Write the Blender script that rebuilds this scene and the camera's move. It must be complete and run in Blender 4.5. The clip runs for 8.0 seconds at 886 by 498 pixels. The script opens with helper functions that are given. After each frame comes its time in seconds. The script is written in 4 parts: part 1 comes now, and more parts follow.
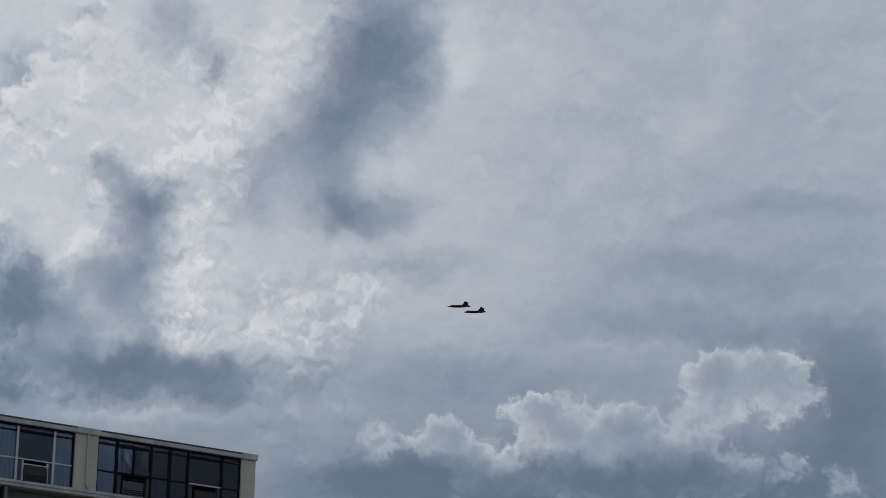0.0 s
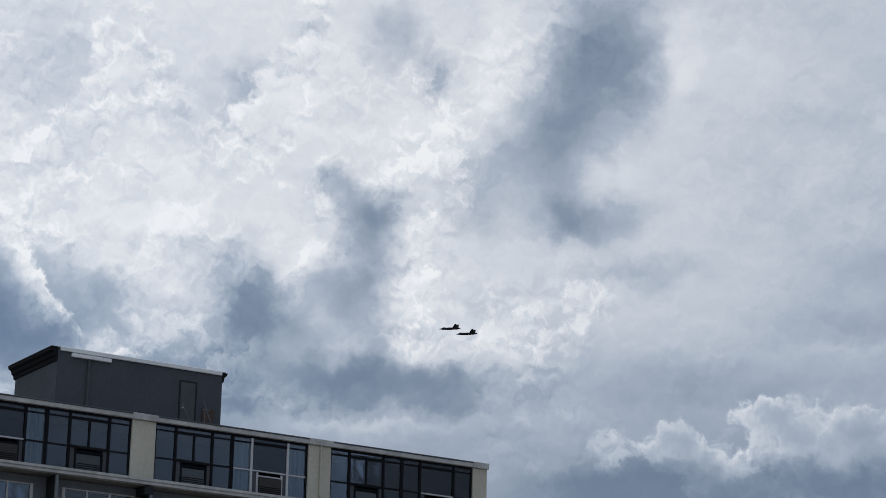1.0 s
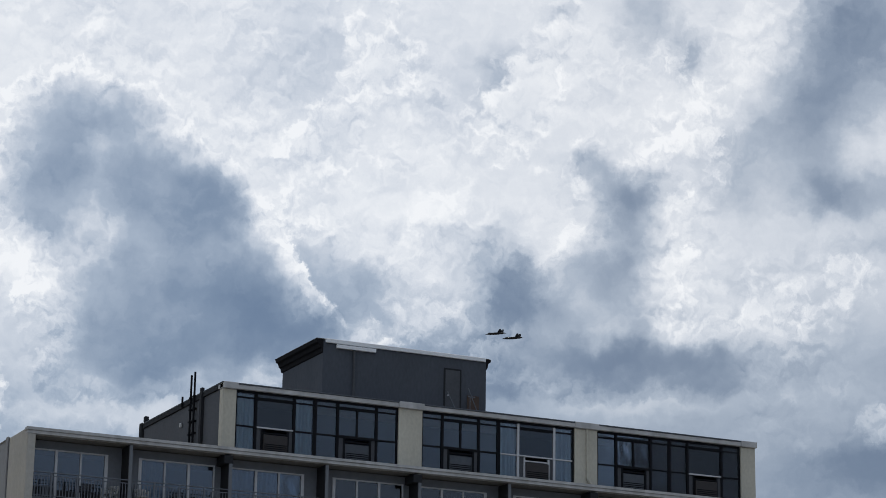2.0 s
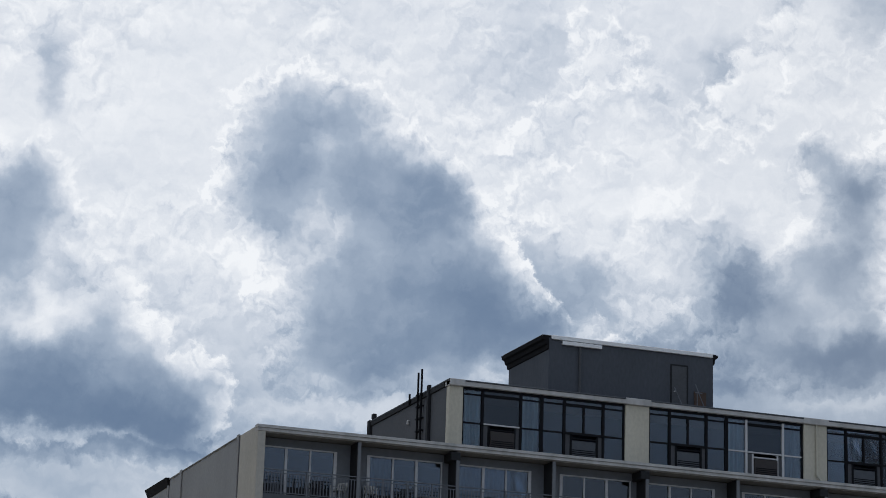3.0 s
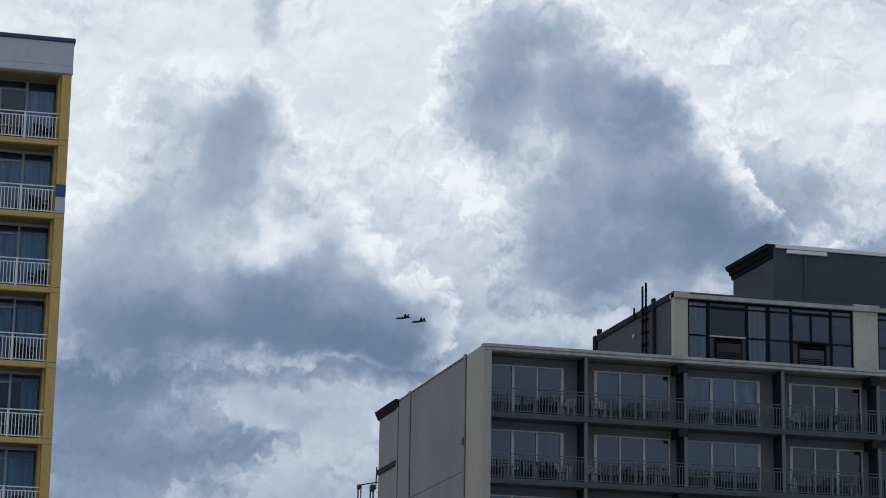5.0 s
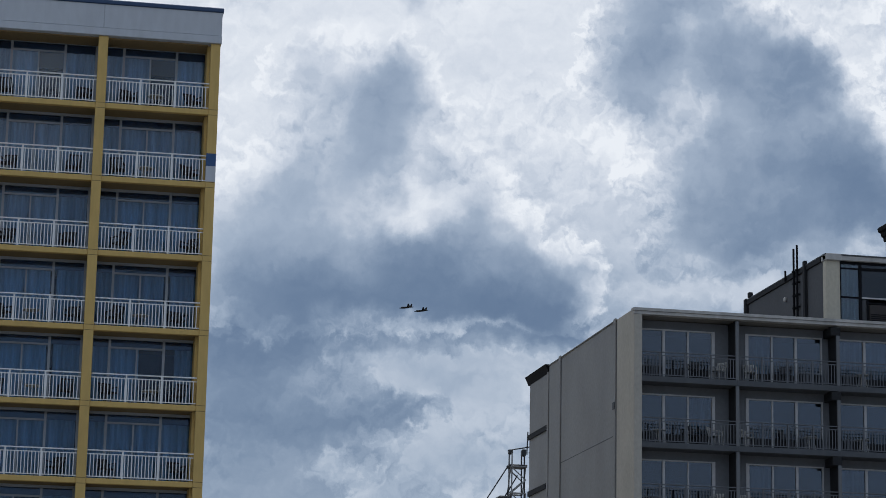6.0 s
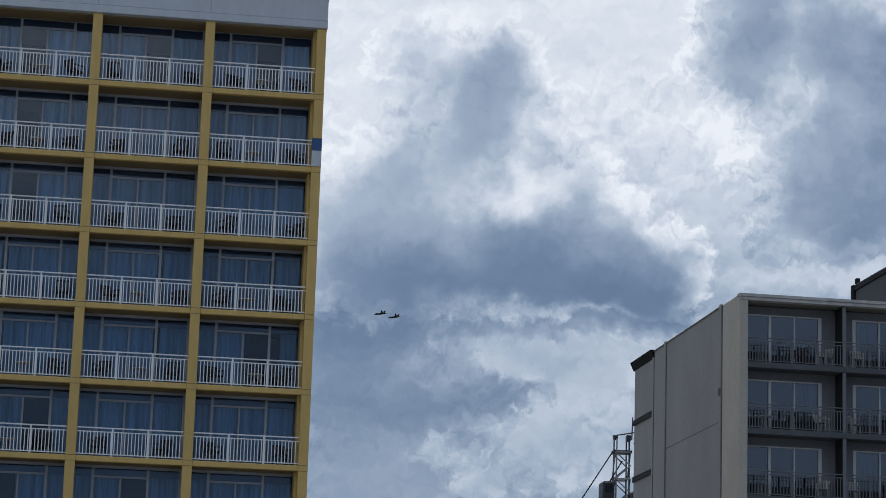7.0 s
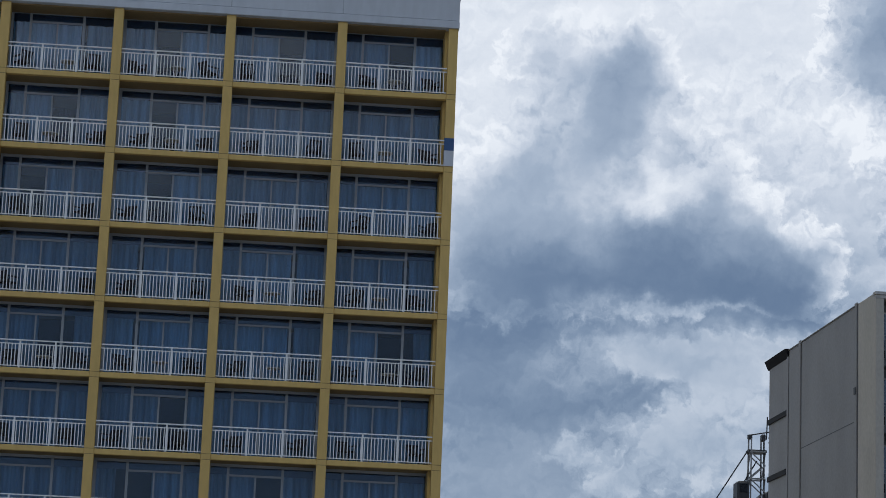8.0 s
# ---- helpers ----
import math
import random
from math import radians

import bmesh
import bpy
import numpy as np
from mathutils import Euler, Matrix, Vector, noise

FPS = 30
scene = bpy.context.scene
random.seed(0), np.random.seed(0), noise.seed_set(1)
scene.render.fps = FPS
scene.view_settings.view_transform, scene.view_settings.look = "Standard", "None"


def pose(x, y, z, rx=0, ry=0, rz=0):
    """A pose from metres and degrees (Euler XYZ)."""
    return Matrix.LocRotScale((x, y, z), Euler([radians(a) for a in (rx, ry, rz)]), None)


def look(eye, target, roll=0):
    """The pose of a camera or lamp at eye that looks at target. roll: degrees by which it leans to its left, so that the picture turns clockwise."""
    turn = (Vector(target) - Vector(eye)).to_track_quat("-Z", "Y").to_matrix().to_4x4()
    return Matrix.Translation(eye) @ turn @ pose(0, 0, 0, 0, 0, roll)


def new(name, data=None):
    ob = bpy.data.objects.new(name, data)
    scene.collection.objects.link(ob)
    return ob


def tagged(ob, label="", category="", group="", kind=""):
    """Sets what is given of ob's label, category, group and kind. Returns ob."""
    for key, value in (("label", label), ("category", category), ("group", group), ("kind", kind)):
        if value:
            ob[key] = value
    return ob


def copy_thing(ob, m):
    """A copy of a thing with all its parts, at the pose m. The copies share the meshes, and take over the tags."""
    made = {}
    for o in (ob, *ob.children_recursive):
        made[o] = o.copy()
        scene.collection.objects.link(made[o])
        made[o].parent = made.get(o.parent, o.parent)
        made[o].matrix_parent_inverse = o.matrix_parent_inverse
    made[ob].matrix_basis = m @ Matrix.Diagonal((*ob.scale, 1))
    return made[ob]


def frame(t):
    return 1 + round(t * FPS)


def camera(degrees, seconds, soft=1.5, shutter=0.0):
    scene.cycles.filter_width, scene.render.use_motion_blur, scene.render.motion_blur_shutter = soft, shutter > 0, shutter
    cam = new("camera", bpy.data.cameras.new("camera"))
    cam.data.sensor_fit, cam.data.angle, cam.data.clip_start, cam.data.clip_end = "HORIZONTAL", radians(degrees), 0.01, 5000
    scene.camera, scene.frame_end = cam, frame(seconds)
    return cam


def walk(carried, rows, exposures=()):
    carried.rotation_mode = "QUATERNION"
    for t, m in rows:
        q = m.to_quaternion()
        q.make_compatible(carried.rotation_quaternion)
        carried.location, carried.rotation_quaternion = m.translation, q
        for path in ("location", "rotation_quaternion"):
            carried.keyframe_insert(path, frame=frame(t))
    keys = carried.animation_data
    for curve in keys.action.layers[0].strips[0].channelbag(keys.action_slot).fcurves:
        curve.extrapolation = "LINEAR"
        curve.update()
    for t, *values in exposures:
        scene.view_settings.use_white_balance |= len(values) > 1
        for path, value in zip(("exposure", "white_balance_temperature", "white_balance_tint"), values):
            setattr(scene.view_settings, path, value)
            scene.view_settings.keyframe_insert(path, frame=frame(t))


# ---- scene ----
# the camera stands on the ground and pans with the aircraft
cam = camera(20.72, 8.0, soft=0.9)
EYE = 1.6
TURNS = [
    (0, -37.841, 16.103, -0.954),
    (0.2, -36.436, 16.091, -1.041),
    (0.5, -35.618, 16.213, -1.341),
    (0.7, -35.042, 16.253, -1.235),
    (1, -32.352, 16.185, -1.213),
    (1.2, -29.894, 16.030, -1.158),
    (2.3, -24.344, 15.581, -1.086),
    (2.5, -22.668, 15.517, -1.348),
    (2.7, -21.367, 15.555, -1.432),
    (3, -20.622, 15.487, -1.747),
    (3.3, -20.428, 15.366, -2.000),
    (3.5, -20.256, 15.286, -2.172),
    (3.8, -19.455, 15.131, -1.845),
    (4, -18.183, 14.988, -1.814),
    (4.2, -17.142, 14.805, -1.707),
    (5.3, -14.593, 12.947, -0.894),
    (5.5, -14.176, 12.785, -1.044),
    (5.7, -13.235, 12.674, -1.202),
    (6, -11.464, 12.511, -1.116),
    (6.2, -10.805, 12.413, -1.326),
    (6.5, -10.159, 12.271, -1.635),
    (6.8, -9.513, 12.151, -1.746),
    (7, -9.067, 12.092, -1.792),
    (7.3, -8.352, 12.125, -1.842),
    (7.5, -7.660, 12.117, -1.763),
    (7.8, -6.528, 12.043, -2.032),
    (8, -5.955, 11.972, -2.225),
]
walk(cam, [(t, pose(0, 0, EYE, 90 + pitch, roll, yaw)) for t, yaw, pitch, roll in TURNS],
     exposures=[(0.0, -0.43, 6600, 10), (0.5, -0.22, 6600, 10), (1.0, -0.08, 6600, 10), (1.2, -0.06, 6600, 10), (2.3, 0.0, 6600, 10), (2.5, 0.0, 6600, 10),
                (3.5, 0.0, 6600, 10), (4.2, 0.0, 6550, 10), (5.3, -0.05, 6450, 10), (6.0, -0.08, 6400, 10), (8.0, -0.05, 6350, 10)])


# ---- sky, clouds and sun ----
world = bpy.data.worlds.new("cloudy_sky")
scene.world = world
world.use_nodes = True
wt = world.node_tree
wt.nodes.clear()
wl = wt.links


def wmath(op, a, b=None, c=None):
    n = wt.nodes.new("ShaderNodeMath")
    n.operation = op
    for i, v in enumerate((a, b, c)):
        if v is None:
            continue
        if isinstance(v, (int, float)):
            n.inputs[i].default_value = v
        else:
            wl.new(v, n.inputs[i])
    return n.outputs[0]


def wvec(op, a, b):
    n = wt.nodes.new("ShaderNodeVectorMath")
    n.operation = op
    for i, v in enumerate((a, b)):
        if isinstance(v, tuple):
            n.inputs[i].default_value = v
        else:
            wl.new(v, n.inputs[i])
    return n.outputs[0]


def wnoise(vector, scale, detail, rough=0.55, distort=0.0):
    n = wt.nodes.new("ShaderNodeTexNoise")
    n.noise_dimensions = "2D"
    n.inputs["Scale"].default_value = scale
    n.inputs["Detail"].default_value = detail
    n.inputs["Roughness"].default_value = rough
    n.inputs["Distortion"].default_value = distort
    wl.new(vector, n.inputs["Vector"])
    return n


sky_way = wt.nodes.new("ShaderNodeTexCoord").outputs["Generated"]
split = wt.nodes.new("ShaderNodeSeparateXYZ")
wl.new(sky_way, split.inputs[0])
bearing = wmath("MULTIPLY", wmath("ARCTAN2", split.outputs[0], split.outputs[1]), 180 / math.pi)
height = wmath("MULTIPLY", wmath("ARCSINE", split.outputs[2]), 180 / math.pi)
chart = wt.nodes.new("ShaderNodeCombineXYZ")
wl.new(bearing, chart.inputs[0])
wl.new(height, chart.inputs[1])
chart = chart.outputs[0]                      # degrees to the right of +y, degrees above the horizon
broad = wnoise(chart, 0.5, 3.0, 0.5)
fine = wnoise(chart, 1.7, 6.0, 0.6)
warp = wvec("MULTIPLY", wvec("SUBTRACT", broad.outputs["Color"], (0.5, 0.5, 0.5)), (1.3, 1.1, 0.0))
warp2 = wvec("MULTIPLY", wvec("SUBTRACT", fine.outputs["Color"], (0.5, 0.5, 0.5)), (0.75, 0.7, 0.0))
drift = wvec("ADD", wvec("ADD", chart, warp), warp2)


lobes = 0


def lobe(total, b, e, rb, re, gain, tilt=0.0, core=0.1):
    """Add to total one soft lobe at bearing b and height e, rb by re degrees. Every few lobes the chart is passed on anew, which keeps the node stack short."""
    global lobes, drift
    lobes += 1
    if lobes % 12 == 0 and total is not None:
        drift = wvec("ADD", drift, wmath("MULTIPLY", total, 1e-6))
    m = wt.nodes.new("ShaderNodeMapping")
    m.vector_type = "TEXTURE"
    m.inputs["Location"].default_value = (b, e, 0)
    m.inputs["Rotation"].default_value = (0, 0, radians(tilt))
    m.inputs["Scale"].default_value = (rb, re, 1)
    wl.new(drift, m.inputs["Vector"])
    far = wt.nodes.new("ShaderNodeVectorMath")
    far.operation = "LENGTH"
    wl.new(m.outputs[0], far.inputs[0])
    r = wt.nodes.new("ShaderNodeMapRange")
    r.interpolation_type = "SMOOTHSTEP"
    wl.new(far.outputs["Value"], r.inputs["Value"])
    r.inputs["From Min"].default_value = core
    r.inputs["From Max"].default_value = 1.0
    r.inputs["To Min"].default_value = gain
    r.inputs["To Max"].default_value = 0.0
    return r.outputs[0] if total is None else wmath("ADD", total, r.outputs[0])


def smooth(v, lo, hi, to_lo=0.0, to_hi=1.0):
    r = wt.nodes.new("ShaderNodeMapRange")
    r.interpolation_type = "SMOOTHSTEP"
    wl.new(v, r.inputs["Value"])
    for key, x in (("From Min", lo), ("From Max", hi), ("To Min", to_lo), ("To Max", to_hi)):
        r.inputs[key].default_value = x
    return r.outputs[0]


shade = None                                  # soft veils: > 0 thin and sunlit, < 0 thick and grey


def veil_lobe(*a):
    global shade
    shade = lobe(shade, *a)


mass = None                                   # density of the cumulus that is being piled up


def heap(*a):
    global mass
    mass = lobe(mass, *a)


def curds(vector):
    """Density of the curdled cloud: broad swells, rounded knobs on them and fine shreds."""
    swell = wmath("SUBTRACT", wnoise(vector, 0.8, 8.0, 0.6, 0.25).outputs["Fac"], 0.5)
    n = wt.nodes.new("ShaderNodeTexVoronoi")
    n.voronoi_dimensions, n.feature = "2D", "SMOOTH_F1"
    for key, x in (("Scale", 1.15), ("Detail", 2.0), ("Roughness", 0.5), ("Lacunarity", 2.1), ("Smoothness", 0.5)):
        n.inputs[key].default_value = x
    wl.new(vector, n.inputs["Vector"])
    knobs = wmath("SUBTRACT", 0.45, n.outputs["Distance"])
    return wmath("ADD", wmath("MULTIPLY", swell, 1.25), wmath("MULTIPLY", knobs, 0.42))


curd_chart = wvec("ADD", chart, wvec("MULTIPLY", wvec("SUBTRACT", fine.outputs["Color"], (0.5, 0.5, 0.5)), (0.9, 0.8, 0.0)))
ragged = curds(curd_chart)
relief = wmath("SUBTRACT", ragged, curds(wvec("ADD", curd_chart, (-0.04, 0.17, 0.0))))   # sunlit tops against shaded undersides
calm = smooth(bearing, 33.0, 38.0, 1.0, 0.25)   # the stratus further right is smoother
patchy = smooth(wnoise(wvec("ADD", chart, (31.0, 7.0, 0.0)), 0.3, 3.0, 0.5).outputs["Fac"], 0.38, 0.62, 0.25, 1.15)


def pile(under, rim, heart, edge=0.06, full=2.0, tuft=0.45, foot=-20.0):
    """Lay the heaped cumulus over what is behind it: rim is its brightness at the edge, heart in the thick middle; it thins out below the height foot."""
    global mass
    d = wmath("ADD", mass, wmath("MULTIPLY", ragged, smooth(mass, 0.0, 0.25, 0.0, 0.85)))
    mass_now, mass = mass, None
    inside = wmath("MULTIPLY", smooth(d, 0.30 - edge, 0.30 + edge), smooth(height, foot - 0.9, foot + 0.7))
    crisp = smooth(d, 0.3, full * 0.75, tuft, tuft * 0.17)
    thick = smooth(wmath("ADD", mass_now, wmath("MULTIPLY", ragged, 0.55)), 0.1, full)
    if foot > 0:                              # the undersides lie in the cloud's own shade
        thick = wmath("MAXIMUM", thick, smooth(height, foot - 0.3, foot + 2.6, 0.85, 0.0))
    tone = wmath("ADD", wmath("MULTIPLY_ADD", thick, heart - rim, rim), wmath("MULTIPLY", relief, crisp))
    tone = wmath("ADD", tone, wmath("MULTIPLY", wmath("SUBTRACT", broad.outputs["Fac"], 0.5), 0.36))
    return wmath("ADD", wmath("MULTIPLY", under, wmath("SUBTRACT", 1.0, inside)), wmath("MULTIPLY", tone, inside))


# soft grey streaks and shadows in the high cloud
veil_lobe(36.0, 21.5, 2.29, 2.34, -0.34)
veil_lobe(35.5, 19.9, 1.93, 2.34, -0.36)
veil_lobe(34.7, 18.2, 1.68, 2.34, -0.36)
veil_lobe(35.4, 16.9, 2.00, 0.96, -0.3)
veil_lobe(36.9, 20.0, 1.13, 1.70, -0.14)
veil_lobe(30.7, 21.2, 1.26, 1.28, -0.22)
veil_lobe(31.6, 20.1, 0.68, 1.07, -0.26, -20)
veil_lobe(32.7, 17.4, 1.34, 1.28, -0.16)
veil_lobe(27.3, 19.7, 1.36, 1.28, -0.14)
# stratus to the right
veil_lobe(46.9, 20.8, 11.40, 7.46, -0.08)
veil_lobe(46.1, 15.3, 9.28, 3.20, -0.12)
veil_lobe(44.0, 17.6, 9.39, 4.26, -0.04)
veil_lobe(46.1, 17.0, 4.01, 0.55, -0.1, 3)
veil_lobe(44.3, 15.5, 4.86, 0.64, -0.09, -6)
veil_lobe(44.4, 14.3, 7.25, 0.77, -0.14, -4)
veil_lobe(38.7, 13.1, 5.69, 0.96, -0.13)
veil_lobe(36.7, 15.7, 2.66, 0.85, -0.14, 5)
veil_lobe(47.3, 12.6, 2.40, 2.34, -0.26)
veil_lobe(41.4, 18.0, 1.34, 1.28, 0.06, 30)
veil_lobe(44.6, 20.4, 0.91, 2.77, 0.06, -15)
veil_lobe(43.4, 18.9, 1.35, 0.85, 0.06)
veil_lobe(39.4, 20.4, 2.50, 2.34, 0.05, 30)
veil_lobe(35.6, 18.1, 1.34, 1.28, 0.1)
veil_lobe(37.7, 20.4, 0.91, 1.92, 0.1, -20)
veil_lobe(33.2, 20.7, 0.91, 2.56, 0.1, -10)
veil_lobe(31.1, 19.0, 2.03, 1.28, 0.05)
# grey upper air between the heaps
veil_lobe(20.5, 20.6, 8.19, 2.34, -0.05)
veil_lobe(22.7, 19.9, 3.63, 2.56, -0.12)
veil_lobe(26.9, 19.9, 1.36, 1.49, -0.1)
veil_lobe(27.8, 12.9, 7.21, 2.56, -0.22)
veil_lobe(26.6, 19.2, 2.71, 2.77, -0.08)
veil_lobe(17.2, 11.6, 4.35, 0.64, 0.14)
veil_lobe(29.9, 12.0, 3.48, 0.64, 0.16)
veil_lobe(29.6, 12.2, 5.45, 0.47, 0.12)
veil_lobe(24.5, 12.3, 6.54, 1.49, -0.14)
wisps = wnoise(wvec("MULTIPLY", chart, (0.35, 1.0, 1.0)), 0.8, 6.0, 0.6)
wisp = wmath("MULTIPLY", wmath("SUBTRACT", wisps.outputs["Fac"], 0.5), 0.16)
base = wmath("ADD", smooth(bearing, 24.0, 40.0, 0.90, 0.72), smooth(height, 8.5, 16.0, -0.50, 0.0))
around = smooth(wmath("ABSOLUTE", wmath("SUBTRACT", bearing, 20.0)), 40.0, 80.0, 0.0, -0.22)
value = wmath("ADD", wmath("ADD", wmath("ADD", base, around), shade), wisp)
value = wmath("ADD", value, wmath("MULTIPLY", wmath("MULTIPLY", relief, calm), wmath("MULTIPLY", patchy, 0.3)))
# broken tufts with grey shadow, behind the great cumulus
heap(29.2, 17.7, 1.68, 0.90, 0.55)
heap(30.5, 17.1, 1.68, 1.60, 0.75)
heap(30.0, 15.7, 2.50, 2.20, 0.8)
heap(29.8, 14.0, 3.09, 2.20, 0.8)
heap(30.2, 12.8, 4.93, 1.10, 0.9)
heap(32.3, 13.5, 2.68, 1.20, 0.5)
heap(27.4, 14.4, 2.27, 2.40, 0.75)
heap(25.8, 16.1, 1.67, 1.80, 0.6)
heap(24.0, 14.3, 2.48, 2.00, 0.7)
heap(22.9, 15.0, 2.07, 1.80, 0.5)
heap(21.8, 15.6, 1.87, 2.00, 0.6)
heap(34.9, 14.5, 2.07, 1.50, 0.45)
heap(33.2, 14.6, 1.03, 1.00, 0.55)
heap(33.7, 12.9, 2.05, 1.20, 0.45)
value = pile(value, 0.93, 0.36, 0.18, 1.6, 0.55, 12.2)
# tall bright fragments high up
heap(22.5, 18.4, 1.27, 1.80, 0.4, 20)
heap(24.2, 20.9, 1.50, 1.20, 0.4)
heap(24.1, 19.6, 1.49, 1.20, 0.4)
heap(27.9, 20.2, 1.28, 3.00, 0.45, -15)
heap(26.6, 18.4, 1.90, 1.60, 0.36)
heap(31.6, 18.6, 2.53, 2.60, 0.42)
heap(23.1, 18.1, 1.90, 1.40, 0.42)
heap(21.7, 16.6, 1.88, 1.40, 0.45)
heap(23.9, 20.0, 1.28, 1.20, 0.35)
heap(28.0, 19.8, 1.49, 2.80, 0.45, -15)
value = pile(value, 0.94, 0.84, 0.24, 1.2, 0.75, -20.0)
# low bright between the hotels
heap(9.3, 10.0, 1.63, 0.60, 0.5)
heap(11.5, 9.6, 2.64, 1.10, 0.7)
heap(12.7, 8.9, 2.03, 1.60, 0.7)
heap(11.0, 7.9, 2.22, 1.20, 0.7)
heap(8.6, 7.3, 1.21, 0.80, 0.6)
heap(12.2, 7.1, 3.03, 1.40, 0.7)
heap(9.7, 6.6, 2.22, 0.80, 0.6)
heap(14.5, 9.9, 1.63, 1.20, 0.5)
heap(11.0, 9.6, 3.05, 0.80, 0.7)
value = pile(value, 0.64, 0.6, 0.28, 1.5, 0.3, -20.0)
# broken cloud and grey bank between the hotels
heap(10.2, 15.1, 1.97, 2.80, 0.8)
heap(9.6, 16.4, 1.25, 1.20, 0.5)
heap(12.1, 13.5, 1.85, 1.60, 0.5)
heap(8.9, 15.8, 3.12, 2.60, 0.8)
heap(10.1, 16.4, 1.67, 1.80, 0.6)
heap(8.0, 16.8, 1.46, 1.60, 0.5)
heap(8.1, 13.5, 3.91, 2.60, 0.9)
heap(6.7, 12.3, 3.89, 2.60, 0.9)
heap(12.0, 13.7, 2.06, 2.40, 0.5)
heap(11.4, 12.1, 4.50, 1.80, 0.9)
heap(8.2, 11.5, 4.90, 1.60, 0.9)
heap(13.4, 11.5, 2.66, 1.40, 0.8, -6)
heap(11.7, 12.0, 5.12, 1.80, 1)
heap(12.9, 11.2, 3.06, 1.00, 0.7, -8)
value = pile(value, 0.95, 0.5, 0.2, 1.9, 0.5, 9.3)
# great cumulus with a bright crown
heap(16.9, 18.8, 2.01, 1.40, 0.85)
heap(15.6, 18.1, 1.79, 2.00, 0.85)
heap(15.6, 16.6, 2.09, 2.00, 0.9)
heap(17.8, 17.8, 2.52, 2.20, 0.9, -20)
heap(19.2, 16.9, 2.30, 2.00, 0.85, -30)
heap(20.4, 15.6, 2.49, 2.00, 0.9, -30)
heap(18.1, 15.6, 4.16, 3.00, 1)
heap(18.9, 13.6, 4.53, 2.60, 1)
heap(21.4, 14.3, 2.27, 1.60, 0.9, -20)
heap(23.0, 13.4, 2.68, 1.20, 0.9)
heap(17.4, 12.7, 2.46, 1.40, 0.9)
heap(20.4, 12.8, 3.70, 1.20, 0.9)
value = pile(value, 0.98, 0.36, 0.14, 1.9, 0.8, 11.9)
# low cumulus with a dark foot
heap(44.8, 12.9, 2.05, 1.50, 0.85)
heap(44.0, 13.2, 0.82, 1.00, 0.5)
heap(46.0, 12.8, 1.23, 1.20, 0.6)
heap(43.0, 11.8, 2.45, 1.10, 0.8)
heap(42.1, 12.2, 0.72, 0.60, 0.5)
heap(40.9, 11.9, 2.25, 1.20, 0.8)
heap(40.0, 12.3, 0.92, 0.80, 0.6)
heap(37.9, 11.5, 1.84, 0.80, 0.7)
heap(37.7, 11.8, 0.82, 0.56, 0.5)
heap(36.1, 11.6, 1.43, 0.70, 0.7)
heap(41.9, 10.7, 8.56, 1.20, 0.8)
value = pile(value, 0.71, 0.42, 0.2, 1.6, 0.5, -20.0)
# dark feet and the light between them
shade = None
veil_lobe(39.6, 10.5, 7.15, 1.07, -0.34)
veil_lobe(36.3, 10.6, 1.95, 1.07, -0.26)
veil_lobe(44.6, 10.7, 5.64, 1.28, -0.24)
veil_lobe(47.6, 12.1, 1.74, 2.77, -0.12)
veil_lobe(30.4, 12.8, 4.81, 0.85, -0.12)
veil_lobe(29.5, 14.1, 1.10, 1.28, 0.12, 20)
veil_lobe(31.7, 14.5, 1.32, 1.07, 0.12)
veil_lobe(28.9, 16.4, 0.67, 1.49, 0.08)
veil_lobe(33.2, 17.4, 1.23, 1.49, -0.1)
veil_lobe(6.8, 9.6, 2.81, 1.07, -0.16)
veil_lobe(8.8, 8.4, 2.80, 0.77, -0.18, 5)
veil_lobe(6.5, 8.5, 1.94, 1.70, -0.12)
veil_lobe(8.7, 11.5, 7.17, 1.17, -0.2)
veil_lobe(13.1, 10.9, 2.82, 1.07, -0.16, -8)
veil_lobe(6.7, 10.8, 3.25, 1.28, -0.16)
veil_lobe(8.1, 12.7, 5.68, 2.34, -0.07)
veil_lobe(10.5, 13.4, 1.64, 1.07, 0.32)
veil_lobe(8.8, 17.0, 1.34, 1.28, 0.12)
veil_lobe(6.2, 14.2, 1.32, 1.92, 0.1)
veil_lobe(11.7, 11.6, 5.22, 1.70, -0.18)
veil_lobe(13.5, 10.8, 2.39, 0.85, -0.14, -10)
veil_lobe(10.3, 14.4, 1.54, 1.49, -0.06)
veil_lobe(16.2, 15.7, 1.00, 0.75, -0.1)
veil_lobe(15.4, 14.9, 1.10, 0.75, 0.14)
veil_lobe(17.4, 18.9, 1.01, 0.85, 0.12)
veil_lobe(20.8, 13.4, 3.29, 1.07, -0.05)
veil_lobe(21.1, 13.8, 4.17, 1.49, -0.1)
veil_lobe(17.9, 13.7, 4.17, 1.92, -0.06)
veil_lobe(10.4, 19.1, 0.72, 1.70, -0.26, 15)
veil_lobe(8.2, 19.8, 1.36, 1.07, -0.16)
veil_lobe(8.6, 15.1, 3.31, 2.34, -0.1)
veil_lobe(10.5, 10.9, 6.51, 1.17, -0.1)
veil_lobe(26.3, 15.1, 1.99, 1.70, -0.07)
veil_lobe(27.8, 13.5, 4.38, 1.17, -0.12)
veil_lobe(29.7, 17.0, 1.78, 1.28, -0.14)
veil_lobe(25.7, 16.8, 1.11, 0.64, 0.08)
veil_lobe(6.6, 10.3, 3.47, 1.17, -0.2)
veil_lobe(8.2, 10.7, 3.25, 0.77, -0.12)
